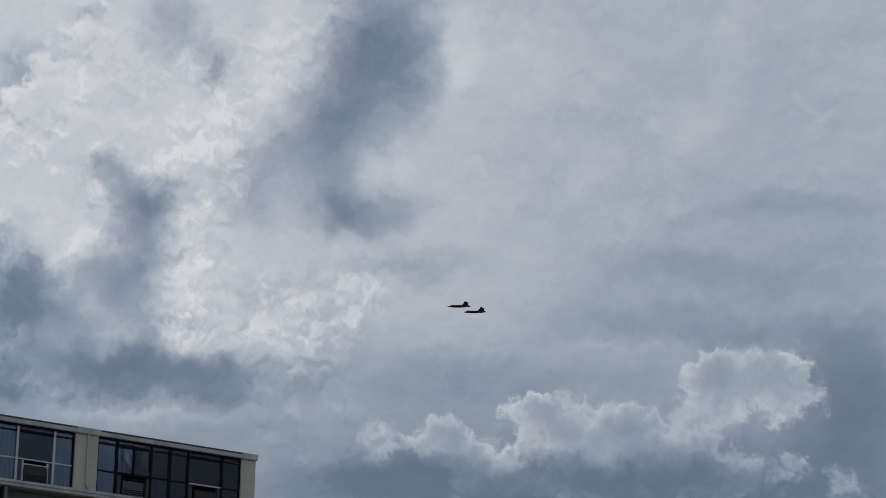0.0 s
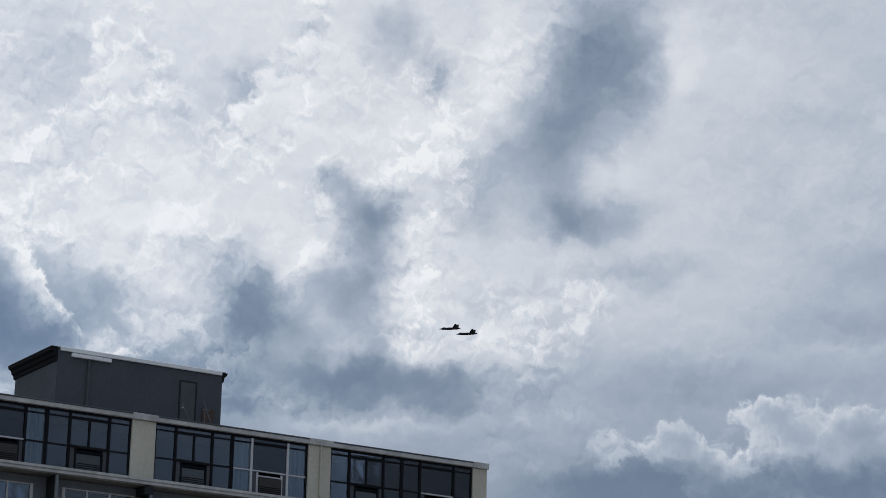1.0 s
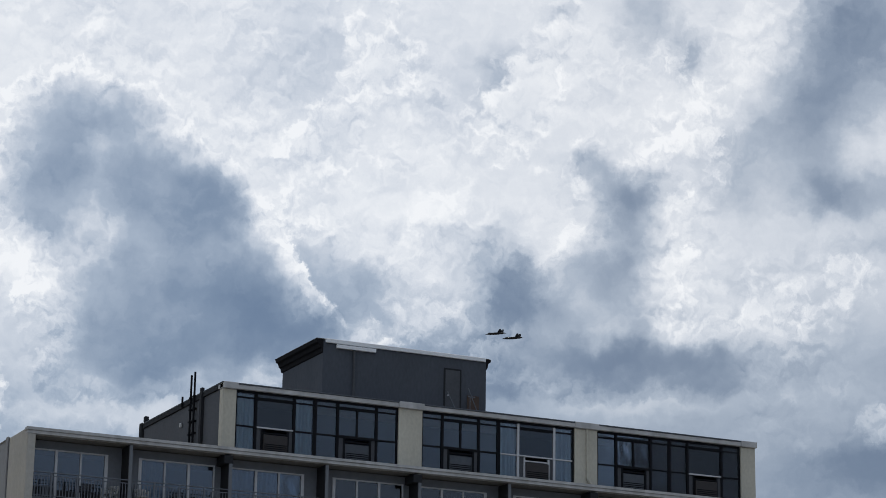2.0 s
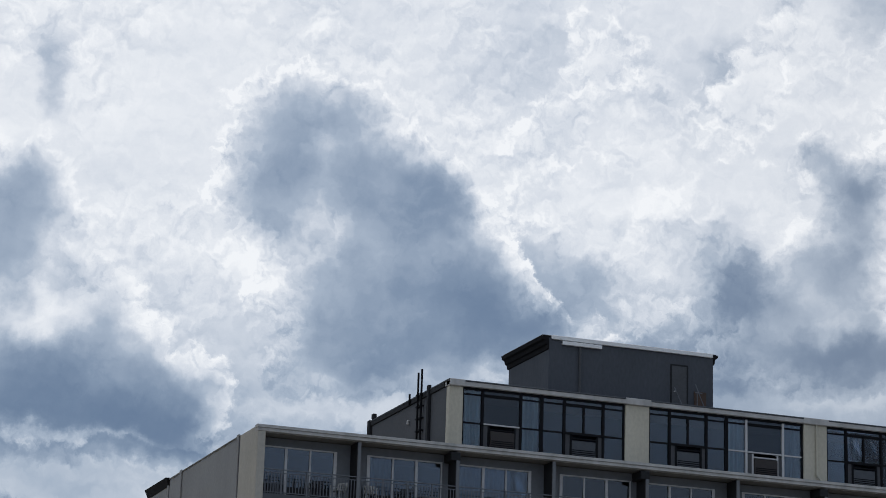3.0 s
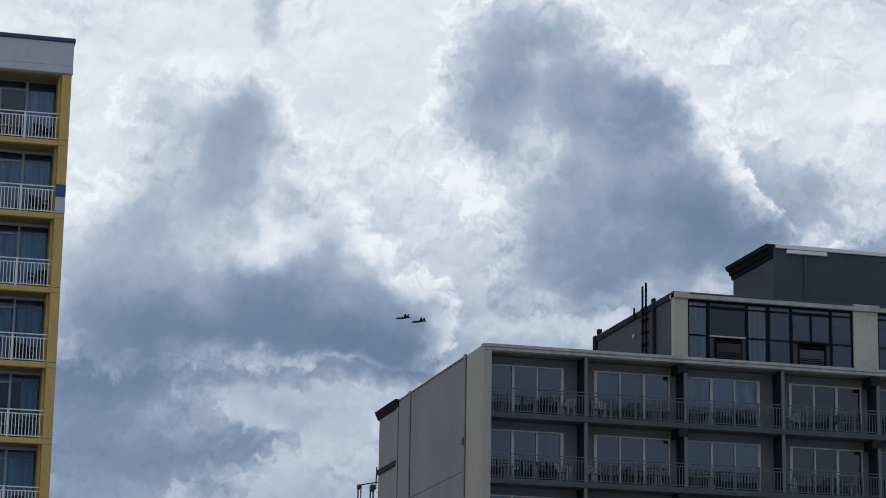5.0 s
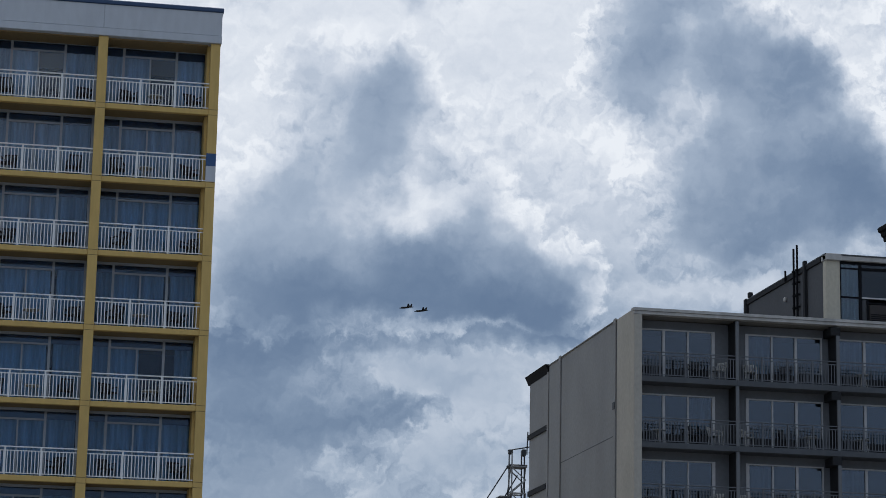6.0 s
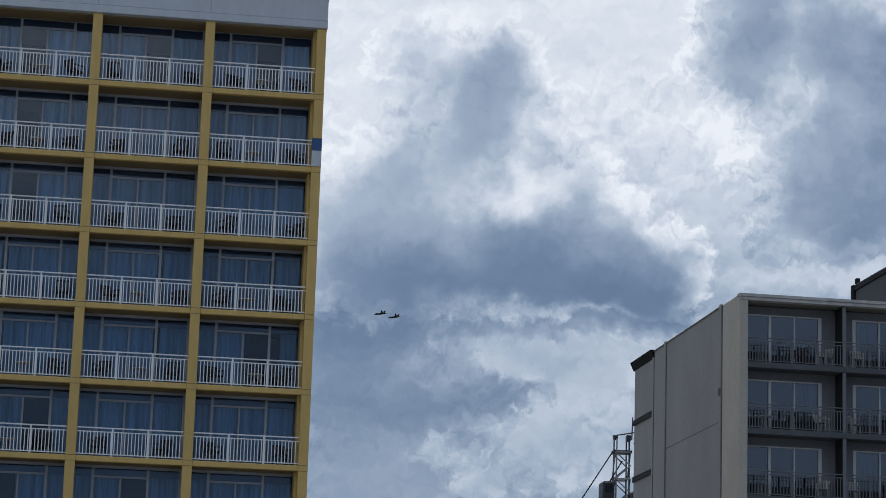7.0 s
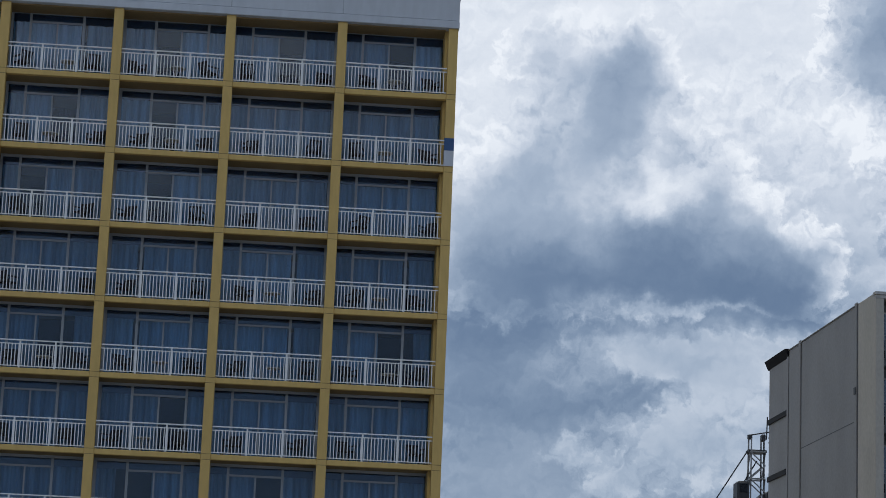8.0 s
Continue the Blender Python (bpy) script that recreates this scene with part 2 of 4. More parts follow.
veil_lobe(13.9, 10.6, 1.95, 0.85, -0.1, -20)
veil_lobe(41.3, 10.3, 9.10, 1.17, -0.2)
veil_lobe(27.2, 14.4, 1.32, 2.56, -0.28)
veil_lobe(30.0, 14.3, 2.42, 2.13, -0.1)
veil_lobe(30.5, 12.9, 5.90, 0.96, -0.14)
veil_lobe(27.2, 14.7, 1.54, 1.28, -0.16)
veil_lobe(21.9, 13.9, 2.63, 1.28, -0.2)
veil_lobe(24.3, 13.9, 2.63, 1.07, -0.12)
veil_lobe(30.7, 17.1, 1.00, 0.85, -0.18)
veil_lobe(29.0, 17.6, 0.89, 0.43, -0.14)
veil_lobe(30.0, 15.6, 1.55, 1.49, -0.1)
value = wmath("ADD", wmath("SMOOTH_MAX", wmath("ADD", value, shade), 0.10, 0.3), wmath("MULTIPLY", wmath("ADD", ragged, relief), 0.035))
ramp = wt.nodes.new("ShaderNodeValToRGB")
ramp.color_ramp.elements[0].position, ramp.color_ramp.elements[0].color = 0.0, (0.092, 0.152, 0.262, 1)
ramp.color_ramp.elements[1].position, ramp.color_ramp.elements[1].color = 1.0, (0.90, 0.93, 0.97, 1)
for at, tone in ((0.3, (0.208, 0.28, 0.396, 1)), (0.55, (0.375, 0.452, 0.565, 1)), (0.78, (0.635, 0.69, 0.775, 1))):
    ramp.color_ramp.elements.new(at).color = tone
wl.new(value, ramp.inputs[0])
blue = wt.nodes.new("ShaderNodeTexSky")
blue.sky_type, blue.sun_disc = "NISHITA", False
SUN_UP, SUN_BEARING = 56.0, 24.0
blue.sun_elevation, blue.sun_rotation = radians(SUN_UP), radians(SUN_BEARING)
sky_light = wvec("MULTIPLY", blue.outputs[0], (0.1, 0.1, 0.1))
veil = wt.nodes.new("ShaderNodeMix")
veil.data_type = "RGBA"
veil.inputs["Factor"].default_value = 0.95
wl.new(sky_light, veil.inputs["A"])
hue = wt.nodes.new("ShaderNodeHueSaturation")      # the thinner cloud further right is a more neutral grey
wl.new(smooth(bearing, 22.0, 32.0, 1.02, 0.86), hue.inputs["Saturation"])
wl.new(ramp.outputs[0], hue.inputs["Color"])
wl.new(hue.outputs[0], veil.inputs["B"])
back = wt.nodes.new("ShaderNodeBackground")
back.inputs["Strength"].default_value = 1.0
wl.new(veil.outputs["Result"], back.inputs["Color"])
wout = wt.nodes.new("ShaderNodeOutputWorld")
wl.new(back.outputs[0], wout.inputs["Surface"])

sun = bpy.data.lights.new("sun", "SUN")
sun.energy, sun.angle, sun.color = 0.8, radians(14), (1.0, 0.97, 0.93)
sun_ob = new("sun", sun)
sb, se = radians(SUN_BEARING), radians(SUN_UP)
sun_ob.matrix_world = look((200 * math.sin(sb) * math.cos(se), 200 * math.cos(sb) * math.cos(se), 200 * math.sin(se)), (0, 0, 0))


# ---- materials ----
def material(name, colour, rough=0.7, metal=0.0, vary=0.12, grain=6.0, stain=0.5, bump=0.15, streak=1.0, per_object=0.0, shine=0.5):
    """Painted or mineral surface: fine grain and larger stains in the colour, fine relief. streak < 1 draws the stains
    out downwards, on the curtains as pleat shade.
    """
    m = bpy.data.materials.new(name)
    m.use_nodes = True
    t = m.node_tree
    b = t.nodes["Principled BSDF"]
    b.inputs["Roughness"].default_value = rough
    b.inputs["Metallic"].default_value = metal
    b.inputs["Specular IOR Level"].default_value = shine
    tex = t.nodes.new("ShaderNodeTexCoord")
    stretch = t.nodes.new("ShaderNodeMapping")
    stretch.inputs["Scale"].default_value = (1, 1, streak)
    t.links.new(tex.outputs["Object"], stretch.inputs["Vector"])
    n1 = t.nodes.new("ShaderNodeTexNoise")
    n1.inputs["Scale"].default_value, n1.inputs["Detail"].default_value = grain, 6
    n2 = t.nodes.new("ShaderNodeTexNoise")
    n2.inputs["Scale"].default_value, n2.inputs["Detail"].default_value = stain, 4
    t.links.new(stretch.outputs[0], n1.inputs["Vector"])
    t.links.new(stretch.outputs[0], n2.inputs["Vector"])
    add = t.nodes.new("ShaderNodeMath")
    add.operation = "ADD"
    t.links.new(n1.outputs["Fac"], add.inputs[0])
    t.links.new(n2.outputs["Fac"], add.inputs[1])
    top = add.outputs[0]
    if per_object:
        info = t.nodes.new("ShaderNodeObjectInfo")
        mul = t.nodes.new("ShaderNodeMath")
        mul.operation = "MULTIPLY_ADD"
        mul.inputs[1].default_value = per_object
        t.links.new(info.outputs["Random"], mul.inputs[0])
        t.links.new(top, mul.inputs[2])
        top = mul.outputs[0]
    mr = t.nodes.new("ShaderNodeMapRange")
    mr.inputs["From Min"].default_value, mr.inputs["From Max"].default_value = 0.6, 1.4 + per_object
    t.links.new(top, mr.inputs["Value"])
    mix = t.nodes.new("ShaderNodeMix")
    mix.data_type = "RGBA"
    lo = [c * (1 - vary) for c in colour]
    hi = [min(1, c * (1 + vary)) for c in colour]
    mix.inputs["A"].default_value, mix.inputs["B"].default_value = (*lo, 1), (*hi, 1)
    t.links.new(mr.outputs[0], mix.inputs["Factor"])
    t.links.new(mix.outputs["Result"], b.inputs["Base Color"])
    if bump:
        bp = t.nodes.new("ShaderNodeBump")
        bp.inputs["Strength"].default_value, bp.inputs["Distance"].default_value = bump, 0.02
        t.links.new(n1.outputs["Fac"], bp.inputs["Height"])
        t.links.new(bp.outputs[0], b.inputs["Normal"])
    return m


def pane_glass(name, tint, gloss):
    """Window pane: clear, tinted, with a sharp reflection that grows at grazing angles."""
    m = bpy.data.materials.new(name)
    m.use_nodes = True
    t = m.node_tree
    t.nodes.clear()
    clear = t.nodes.new("ShaderNodeBsdfTransparent")
    clear.inputs["Color"].default_value = (*tint, 1)
    shine = t.nodes.new("ShaderNodeBsdfGlossy")
    shine.inputs["Roughness"].default_value = 0.03
    wave = t.nodes.new("ShaderNodeTexNoise")
    wave.inputs["Scale"].default_value = 0.8
    bp = t.nodes.new("ShaderNodeBump")
    bp.inputs["Strength"].default_value, bp.inputs["Distance"].default_value = 0.15, 0.02
    t.links.new(wave.outputs["Fac"], bp.inputs["Height"])
    t.links.new(bp.outputs[0], shine.inputs["Normal"])
    fres = t.nodes.new("ShaderNodeFresnel")
    fres.inputs["IOR"].default_value = gloss
    mix = t.nodes.new("ShaderNodeMixShader")
    out = t.nodes.new("ShaderNodeOutputMaterial")
    t.links.new(fres.outputs[0], mix.inputs[0])
    t.links.new(clear.outputs[0], mix.inputs[1])
    t.links.new(shine.outputs[0], mix.inputs[2])
    t.links.new(mix.outputs[0], out.inputs[0])
    return m


YELLOW = material("ochre_paint", (0.58, 0.405, 0.14), 0.75, vary=0.14, grain=5, stain=0.35, streak=0.3)
JOINT = material("stained_joint_mortar", (0.17, 0.125, 0.06), 0.9, vary=0.2)
PALE_BAND = material("pale_grey_render", (0.5, 0.54, 0.6), 0.7, vary=0.1, grain=4, stain=0.3, streak=0.3)
BLUE_CAP = material("blue_metal_coping", (0.035, 0.07, 0.15), 0.45, 0.3, vary=0.15)
BLUE_PATCH = material("blue_paint_patch", (0.03, 0.085, 0.22), 0.6)
WHITE_RAIL = material("white_rail_paint", (0.78, 0.80, 0.82), 0.5, vary=0.08, bump=0.05)
GREY_FRAME = material("grey_aluminium", (0.36, 0.40, 0.45), 0.5, 0.2, vary=0.1, bump=0.05)
# ochre inside the balconies, with their shade put into a browner colour
SHADED_OCHRE = material("shaded_ochre_paint", (0.27, 0.195, 0.095), 0.85, vary=0.12)
# light and shade of the pleats put into the colour as upright stripes
CURTAIN = material("pale_blue_shaded_pleats", (0.50, 0.64, 0.72), 0.9, vary=0.7, grain=7, stain=2.5, bump=0.0, streak=0.015, per_object=0.3)
# darkness of the unlit rooms, put into the wall colour
ROOM = material("unlit_room_tone", (0.042, 0.052, 0.072), 0.9, vary=0.2)
PELMET = material("grey_pelmet_board", (0.17, 0.195, 0.235), 0.8, vary=0.15)
GLASS = pane_glass("window_glass", (0.68, 0.81, 0.95), 1.7)
GLASS_TOP = pane_glass("reflective_window_glass", (0.80, 0.86, 0.92), 1.9)
GLASS_DARK = pane_glass("coated_balcony_glass", (0.55, 0.64, 0.74), 2.45)
GLASS_SLATE = pane_glass("smoked_window_glass", (0.36, 0.42, 0.48), 1.9)
CORNER = material("pale_corner_stucco", (0.42, 0.405, 0.37), 0.85, vary=0.16, grain=9, stain=0.6, streak=0.6, bump=0.3)
CREAM = material("cream_stucco", (0.50, 0.475, 0.40), 0.85, vary=0.16, grain=9, stain=0.6, streak=0.6, bump=0.3)
STUCCO = material("beige_grey_stucco", (0.255, 0.262, 0.272), 0.88, vary=0.17, grain=10, stain=0.45, streak=0.6, bump=0.35)
BALCONY_WALL = material("grey_balcony_paint", (0.15, 0.163, 0.182), 0.85, vary=0.14, grain=5, stain=0.6)
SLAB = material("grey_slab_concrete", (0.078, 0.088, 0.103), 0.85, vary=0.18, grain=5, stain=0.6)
FASCIA = material("weathered_white_fascia", (0.43, 0.43, 0.43), 0.7, vary=0.3, grain=3, stain=0.9, streak=0.6, bump=0.25)
BLACK_TRIM = material("black_metal_trim", (0.010, 0.010, 0.012), 0.85, vary=0.25, shine=0.15)
DARK_FIN = material("charcoal_paint", (0.024, 0.026, 0.03), 0.85, vary=0.2, shine=0.2)
BLACK_FRAME = material("black_window_frame", (0.007, 0.008, 0.011), 0.8, vary=0.2, bump=0.0, shine=0.15)
WHITE_FRAME = material("white_window_frame", (0.50, 0.51, 0.53), 0.55, vary=0.1, bump=0.05)
PENT = material("dark_slate_stucco", (0.066, 0.075, 0.092), 0.9, vary=0.2, grain=9, stain=0.7, streak=0.4, bump=0.4)
SIDE_GREY = material("dark_grey_stucco", (0.075, 0.08, 0.09), 0.9, vary=0.18, grain=8, stain=0.6, bump=0.35)
RAIL_GREY = material("grey_rail_paint", (0.115, 0.128, 0.15), 0.6, vary=0.12, bump=0.05)
LOUVRE = material("brown_louvre_metal", (0.035, 0.03, 0.03), 0.6, 0.2, vary=0.2)
RUST = material("rusty_brown_metal", (0.07, 0.045, 0.035), 0.85, vary=0.3)
ROOFING = material("roof_gravel", (0.22, 0.21, 0.2), 0.95, vary=0.2, grain=20)
PLASTIC = material("white_plastic", (0.45, 0.45, 0.44), 0.5, vary=0.08, bump=0.05)
DARK_WOOD = material("dark_wood", (0.03, 0.032, 0.04), 0.6, vary=0.25)
CRANE_STEEL = material("grey_crane_steel", (0.24, 0.25, 0.26), 0.55, 0.4, vary=0.2)
CRANE_DARK = material("dark_crane_steel", (0.03, 0.033, 0.038), 0.5, 0.3, vary=0.2)
CRANE_RED = material("red_crane_paint", (0.16, 0.05, 0.04), 0.6, vary=0.25)
JET_GREY = material("dark_aircraft_grey", (0.02, 0.022, 0.027), 0.7, 0.0, vary=0.12, grain=1.5, stain=0.2, bump=0.0, shine=0.2)
JET_DARK = material("burnt_nozzle_metal", (0.02, 0.02, 0.022), 0.45, 0.8, vary=0.2, bump=0.0)
CANOPY = material("tinted_canopy", (0.02, 0.022, 0.03), 0.08, 0.0, vary=0.05, bump=0.0)
SAND = material("pale_sand_and_paving", (0.27, 0.25, 0.22), 0.95, vary=0.2, grain=2.0, stain=0.05, bump=0.2)


# ---- mesh helpers ----
def box(bm, x0, x1, y0, y1, z0, z1):
    v = [bm.verts.new(c) for c in ((x0, y0, z0), (x1, y0, z0), (x1, y1, z0), (x0, y1, z0), (x0, y0, z1), (x1, y0, z1), (x1, y1, z1), (x0, y1, z1))]
    for f in ((0, 3, 2, 1), (4, 5, 6, 7), (0, 1, 5, 4), (1, 2, 6, 5), (2, 3, 7, 6), (3, 0, 4, 7)):
        bm.faces.new([v[i] for i in f])
    return v


def boxes(*rows, bevel=0.0):
    bm = bmesh.new()
    for r in rows:
        box(bm, *r)
    if bevel:
        bmesh.ops.bevel(bm, geom=list(bm.edges), offset=bevel, segments=1, affect="EDGES", clamp_overlap=True)
    return bm


def bar(bm, a, b, r, sides=6):
    """A round bar from a to b."""
    a, b = Vector(a), Vector(b)
    q = (b - a).to_track_quat("Z", "Y").to_matrix()
    rings = []
    for p in (a, b):
        rings.append([bm.verts.new(p + q @ Vector((r * math.cos(2 * math.pi * i / sides), r * math.sin(2 * math.pi * i / sides), 0))) for i in range(sides)])
    for i in range(sides):
        j = (i + 1) % sides
        bm.faces.new((rings[0][i], rings[0][j], rings[1][j], rings[1][i]))
    bm.faces.new(rings[0][::-1])
    bm.faces.new(rings[1])


def prism(bm, profile, y0, y1, axis="y"):
    """Extrude a profile of (a, z) along y, or along x."""
    def at(a, z, s):
        return (a, s, z) if axis == "y" else (s, a, z)
    one = [bm.verts.new(at(a, z, y0)) for a, z in profile]
    two = [bm.verts.new(at(a, z, y1)) for a, z in profile]
    n = len(profile)
    for i in range(n):
        j = (i + 1) % n
        bm.faces.new((one[i], one[j], two[j], two[i]))
    bm.faces.new(one[::-1])
    bm.faces.new(two)
    bmesh.ops.recalc_face_normals(bm, faces=bm.faces)


def mesh_of(name, bm, mat):
    me = bpy.data.meshes.new(name)
    bm.to_mesh(me)
    bm.free()
    me.materials.append(mat)
    return me


def part(name, bm, mat, parent, label="", at=None, kind=""):
    """Link a bmesh, or a mesh that is already there, as one part under a thing or a part."""
    me = bm if isinstance(bm, bpy.types.Mesh) else mesh_of(name, bm, mat)
    ob = new(name, me)
    ob.parent = parent
    if at is not None:
        ob.matrix_basis = at
    return tagged(ob, label=label, kind=kind)


def thing(name, m, label, category, group="", kind=""):
    ob = new(name)
    ob.empty_display_size = 0.5
    ob.matrix_basis = m
    return tagged(ob, label, category, group, kind)


def at(x=0.0, y=0.0, z=0.0, rz=0.0):
    return pose(x, y, z, 0, 0, rz)


# ---- ground ----
gm = bmesh.new()
N = 24
gv = [[gm.verts.new(((i / N - 0.5) * 9000, (j / N - 0.5) * 9000, 0)) for i in range(N + 1)] for j in range(N + 1)]
for j in range(N):
    for i in range(N):
        gm.faces.new((gv[j][i], gv[j][i + 1], gv[j + 1][i + 1], gv[j + 1][i]))
ground = new("ground", mesh_of("ground", gm, SAND))
tagged(ground, "pale sandy ground and paving under the hotels", "ground", kind="structure")


# ---- ochre hotel tower ----
BAY, FLOOR, SOFFIT, BAYS, ROWS = 4.117, 2.75, 28.29, 6, 10
DEEP = 1.2                                     # depth of the balconies
tower = thing("hotel_tower", at(8.333, 86.03, 0, -0.935), "ochre and grey hotel tower with white balcony railings", "building")
WIDE = BAY * BAYS
COL = 0.175
part("parapet", boxes((-WIDE - 0.2, 0.2, -0.06, 14.0, SOFFIT + 0.30, 29.48)), PALE_BAND, tower, "pale grey rendered parapet band")
part("parapet_ledge", boxes((-WIDE - 0.21, 0.21, -0.085, 14.0, SOFFIT, SOFFIT + 0.285), bevel=0.015), PALE_BAND, tower, "pale grey ledge under the parapet")
part("coping", boxes((-WIDE - 0.25, 0.25, -0.11, 14.05, 29.482, 29.66), bevel=0.03), BLUE_CAP, tower, "dark blue metal coping along the roof edge")
part("top_soffit", boxes((-WIDE + COL, -COL - 0.1, 0.2, 4.58, SOFFIT - 0.05, SOFFIT - 0.004)), SHADED_OCHRE, tower, "ochre ceiling of the top balconies, coloured darker for shade")
joint = mesh_of("joint", boxes((-0.018, 0.018, -0.064, -0.061, SOFFIT + 0.302, 29.478)), GREY_FRAME)
for k in range(1, BAYS):
    part("panel_joint", joint, None, tower, at=at(-BAY * k - 0.02))
part("side_wall", boxes((-COL - 0.1, COL, 0.36, 14.0, 0, SOFFIT - 0.005)), YELLOW, tower, "ochre end wall")
part("side_wall", boxes((-WIDE - COL, -WIDE + COL, 0.36, 14.0, 0, SOFFIT - 0.005)), YELLOW, tower)
part("back_wall", boxes((-WIDE + COL, -COL - 0.1, 13.7, 13.98, 0, SOFFIT - 0.005)), YELLOW, tower)
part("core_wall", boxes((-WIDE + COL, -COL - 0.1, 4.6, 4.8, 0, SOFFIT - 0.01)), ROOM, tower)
column = mesh_of("column", boxes((-COL, COL, 0.0, 0.36, 0.0, SOFFIT - 0.003), bevel=0.015), YELLOW)
for k in range(BAYS + 1):
    part("column", column, None, tower, "ochre painted concrete column", at=at(-BAY * k))
partition = mesh_of("partition", boxes((-0.1, 0.1, 0.362, 4.58, 0.0, SOFFIT - 0.052)), SHADED_OCHRE)
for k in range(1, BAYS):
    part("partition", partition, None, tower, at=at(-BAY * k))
column_joint = mesh_of("column_joint", boxes((-COL + 0.012, COL - 0.012, -0.003, 0.05, 0.205, 0.223)), JOINT)
for row in range(1, ROWS + 1):
    for k in range(BAYS + 1):
        for drop in (0.0, 0.2):
            part("column_joint", column_joint, None, tower, at=at(-BAY * k, 0, SOFFIT - row * FLOOR - drop))
part("column_patch", boxes((-COL - 0.004, COL + 0.004, -0.006, 0.2, 23.62, 24.09)), BLUE_PATCH, tower, "blue patch on the end column")
part("column_patch", boxes((-COL - 0.004, COL + 0.004, -0.006, 0.2, 23.03, 23.615)), PALE_BAND, tower, "pale grey patch on the end column")
edge = mesh_of("slab_edge", boxes((-BAY + COL, -COL, 0.03, 0.25, 0.02, 0.215), bevel=0.012), YELLOW)
deck = mesh_of("balcony_floor", boxes((-BAY + 0.1, -0.1, 0.252, 4.58, 0.03, 0.2)), SHADED_OCHRE)


def railing_meshes(width, high, mat, gap=0.118, posts=2):
    """White or grey railing between two columns, from x = -width to 0."""
    rails = {
        "top_rail": boxes((-width, 0, 0.06, 0.115, high - 0.045, high), bevel=0.01),
        "middle_rail": boxes((-width, 0, 0.07, 0.105, high - 0.175, high - 0.14)),
        "bottom_rail": boxes((-width, 0, 0.07, 0.105, 0.05, 0.085)),
    }
    bm = bmesh.new()
    n = int(width / gap)
    for i in range(1, n):
        x = -width * i / n
        box(bm, x - 0.0155, x + 0.0155, 0.075, 0.1, 0.085, high - 0.175)
    rails["railing_infill"] = bm
    meshes = {k: mesh_of(k, v, mat) for k, v in rails.items()}
    meshes["post"] = mesh_of("post", boxes((-0.03, 0.03, 0.055, 0.115, -0.02, high - 0.046)), mat)
    return meshes, [-width * (i + 1) / (posts + 1) for i in range(posts)]


def put_railing(parent, made, x, y, z, label):
    meshes, posts = made
    rail = part("railing", meshes["top_rail"], None, parent, label, at=at(x, y, z))
    for k in ("middle_rail", "bottom_rail"):
        part(k, meshes[k], None, rail)
    part("railing_infill", meshes["railing_infill"], None, rail, kind="stuff")
    for p in posts:
        part("post", meshes["post"], None, rail, at=at(p))


def curtain_mesh(x0, x1, z0, z1, seed):
    """A pleated curtain hanging from z1 to z0."""
    rnd = random.Random(seed)
    bm = bmesh.new()
    n = max(4, int((x1 - x0) / 0.05))
    ph = rnd.random() * 6
    rows = []
    for z, amp in ((z1, 0.04), (z0, 0.085)):
        rows.append([bm.verts.new((x0 + (x1 - x0) * i / n, amp * math.sin(i * 1.35 + ph) + 0.02 * math.sin(i * 0.37 + ph), z)) for i in range(n + 1)])
    for i in range(n):
        bm.faces.new((rows[0][i], rows[0][i + 1], rows[1][i + 1], rows[1][i]))
    return mesh_of("curtain", bm, CURTAIN)


INNER = BAY - 2 * 0.1
CLEAR = FLOOR - 0.2
# window wall of one bay, x from 0 (right) to -INNER (left); mirrored in some bays
def window_wall(flip):
    def X(f):
        return -INNER * (1 - f) if not flip else -INNER * f
    def span(a, b, y0, y1, z0, z1):
        return (min(X(a), X(b)), max(X(a), X(b)), y0, y1, z0, z1)
    head = CLEAR - 0.07
    m1, m2, e1 = 0.185, 0.685, 0.965
    w = 0.045 / INNER
    made = {"frame": boxes((-INNER, 0, 0, 0.12, head, CLEAR + 0.03), (-INNER, 0, 0, 0.1, 0.0, 0.07),
                           span(0, 2 * w, 0, 0.1, 0.07, head), span(e1, 1, 0, 0.1, 0.07, head)),
            "mullion": boxes(span(m1 - w, m1 + w, -0.02, 0.1, 0.07, head)),
            "mullion_b": boxes(span(m2 - w, m2 + w, -0.02, 0.1, 0.07, head)),
            "transom": boxes(span(m1 + w, m2 - w, -0.01, 0.09, head - 0.34, head - 0.27)),
            "door_stile": boxes(span(0.43, 0.445, 0.0, 0.06, 0.07, head - 0.34))}
    panes = [span(2 * w, m1 - w, 0.04, 0.05, 0.07, head), span(m1 + w, m2 - w, 0.04, 0.05, head - 0.27, head),
             span(m1 + w, m2 - w, 0.03, 0.04, 0.07, head - 0.34), span(m2 + w, e1, 0.04, 0.05, 0.07, head)]
    meshes = {k: mesh_of(k, v, GREY_FRAME) for k, v in made.items()}
    meshes["pelmet"] = mesh_of("pelmet", boxes((-INNER + 0.02, -0.02, 0.16, 0.19, head - 0.26, head)), PELMET)
    pane_meshes = [mesh_of("pane", boxes(p), GLASS) for p in panes]
    drapes = []
    for seed, stretches in enumerate((((0.0, 0.96),), ((0.0, 0.19), (0.44, 0.97)), ((0.0, 0.44), (0.69, 0.97)), ((0.0, 0.19), (0.19, 0.46), (0.79, 0.97)), ((0.02, 0.66), (0.72, 0.97)))):
        drapes.append([curtain_mesh(min(X(a), X(b)), max(X(a), X(b)), 0.08, head - 0.24, seed * 7 + i) for i, (a, b) in enumerate(stretches)])
    return meshes, pane_meshes, drapes


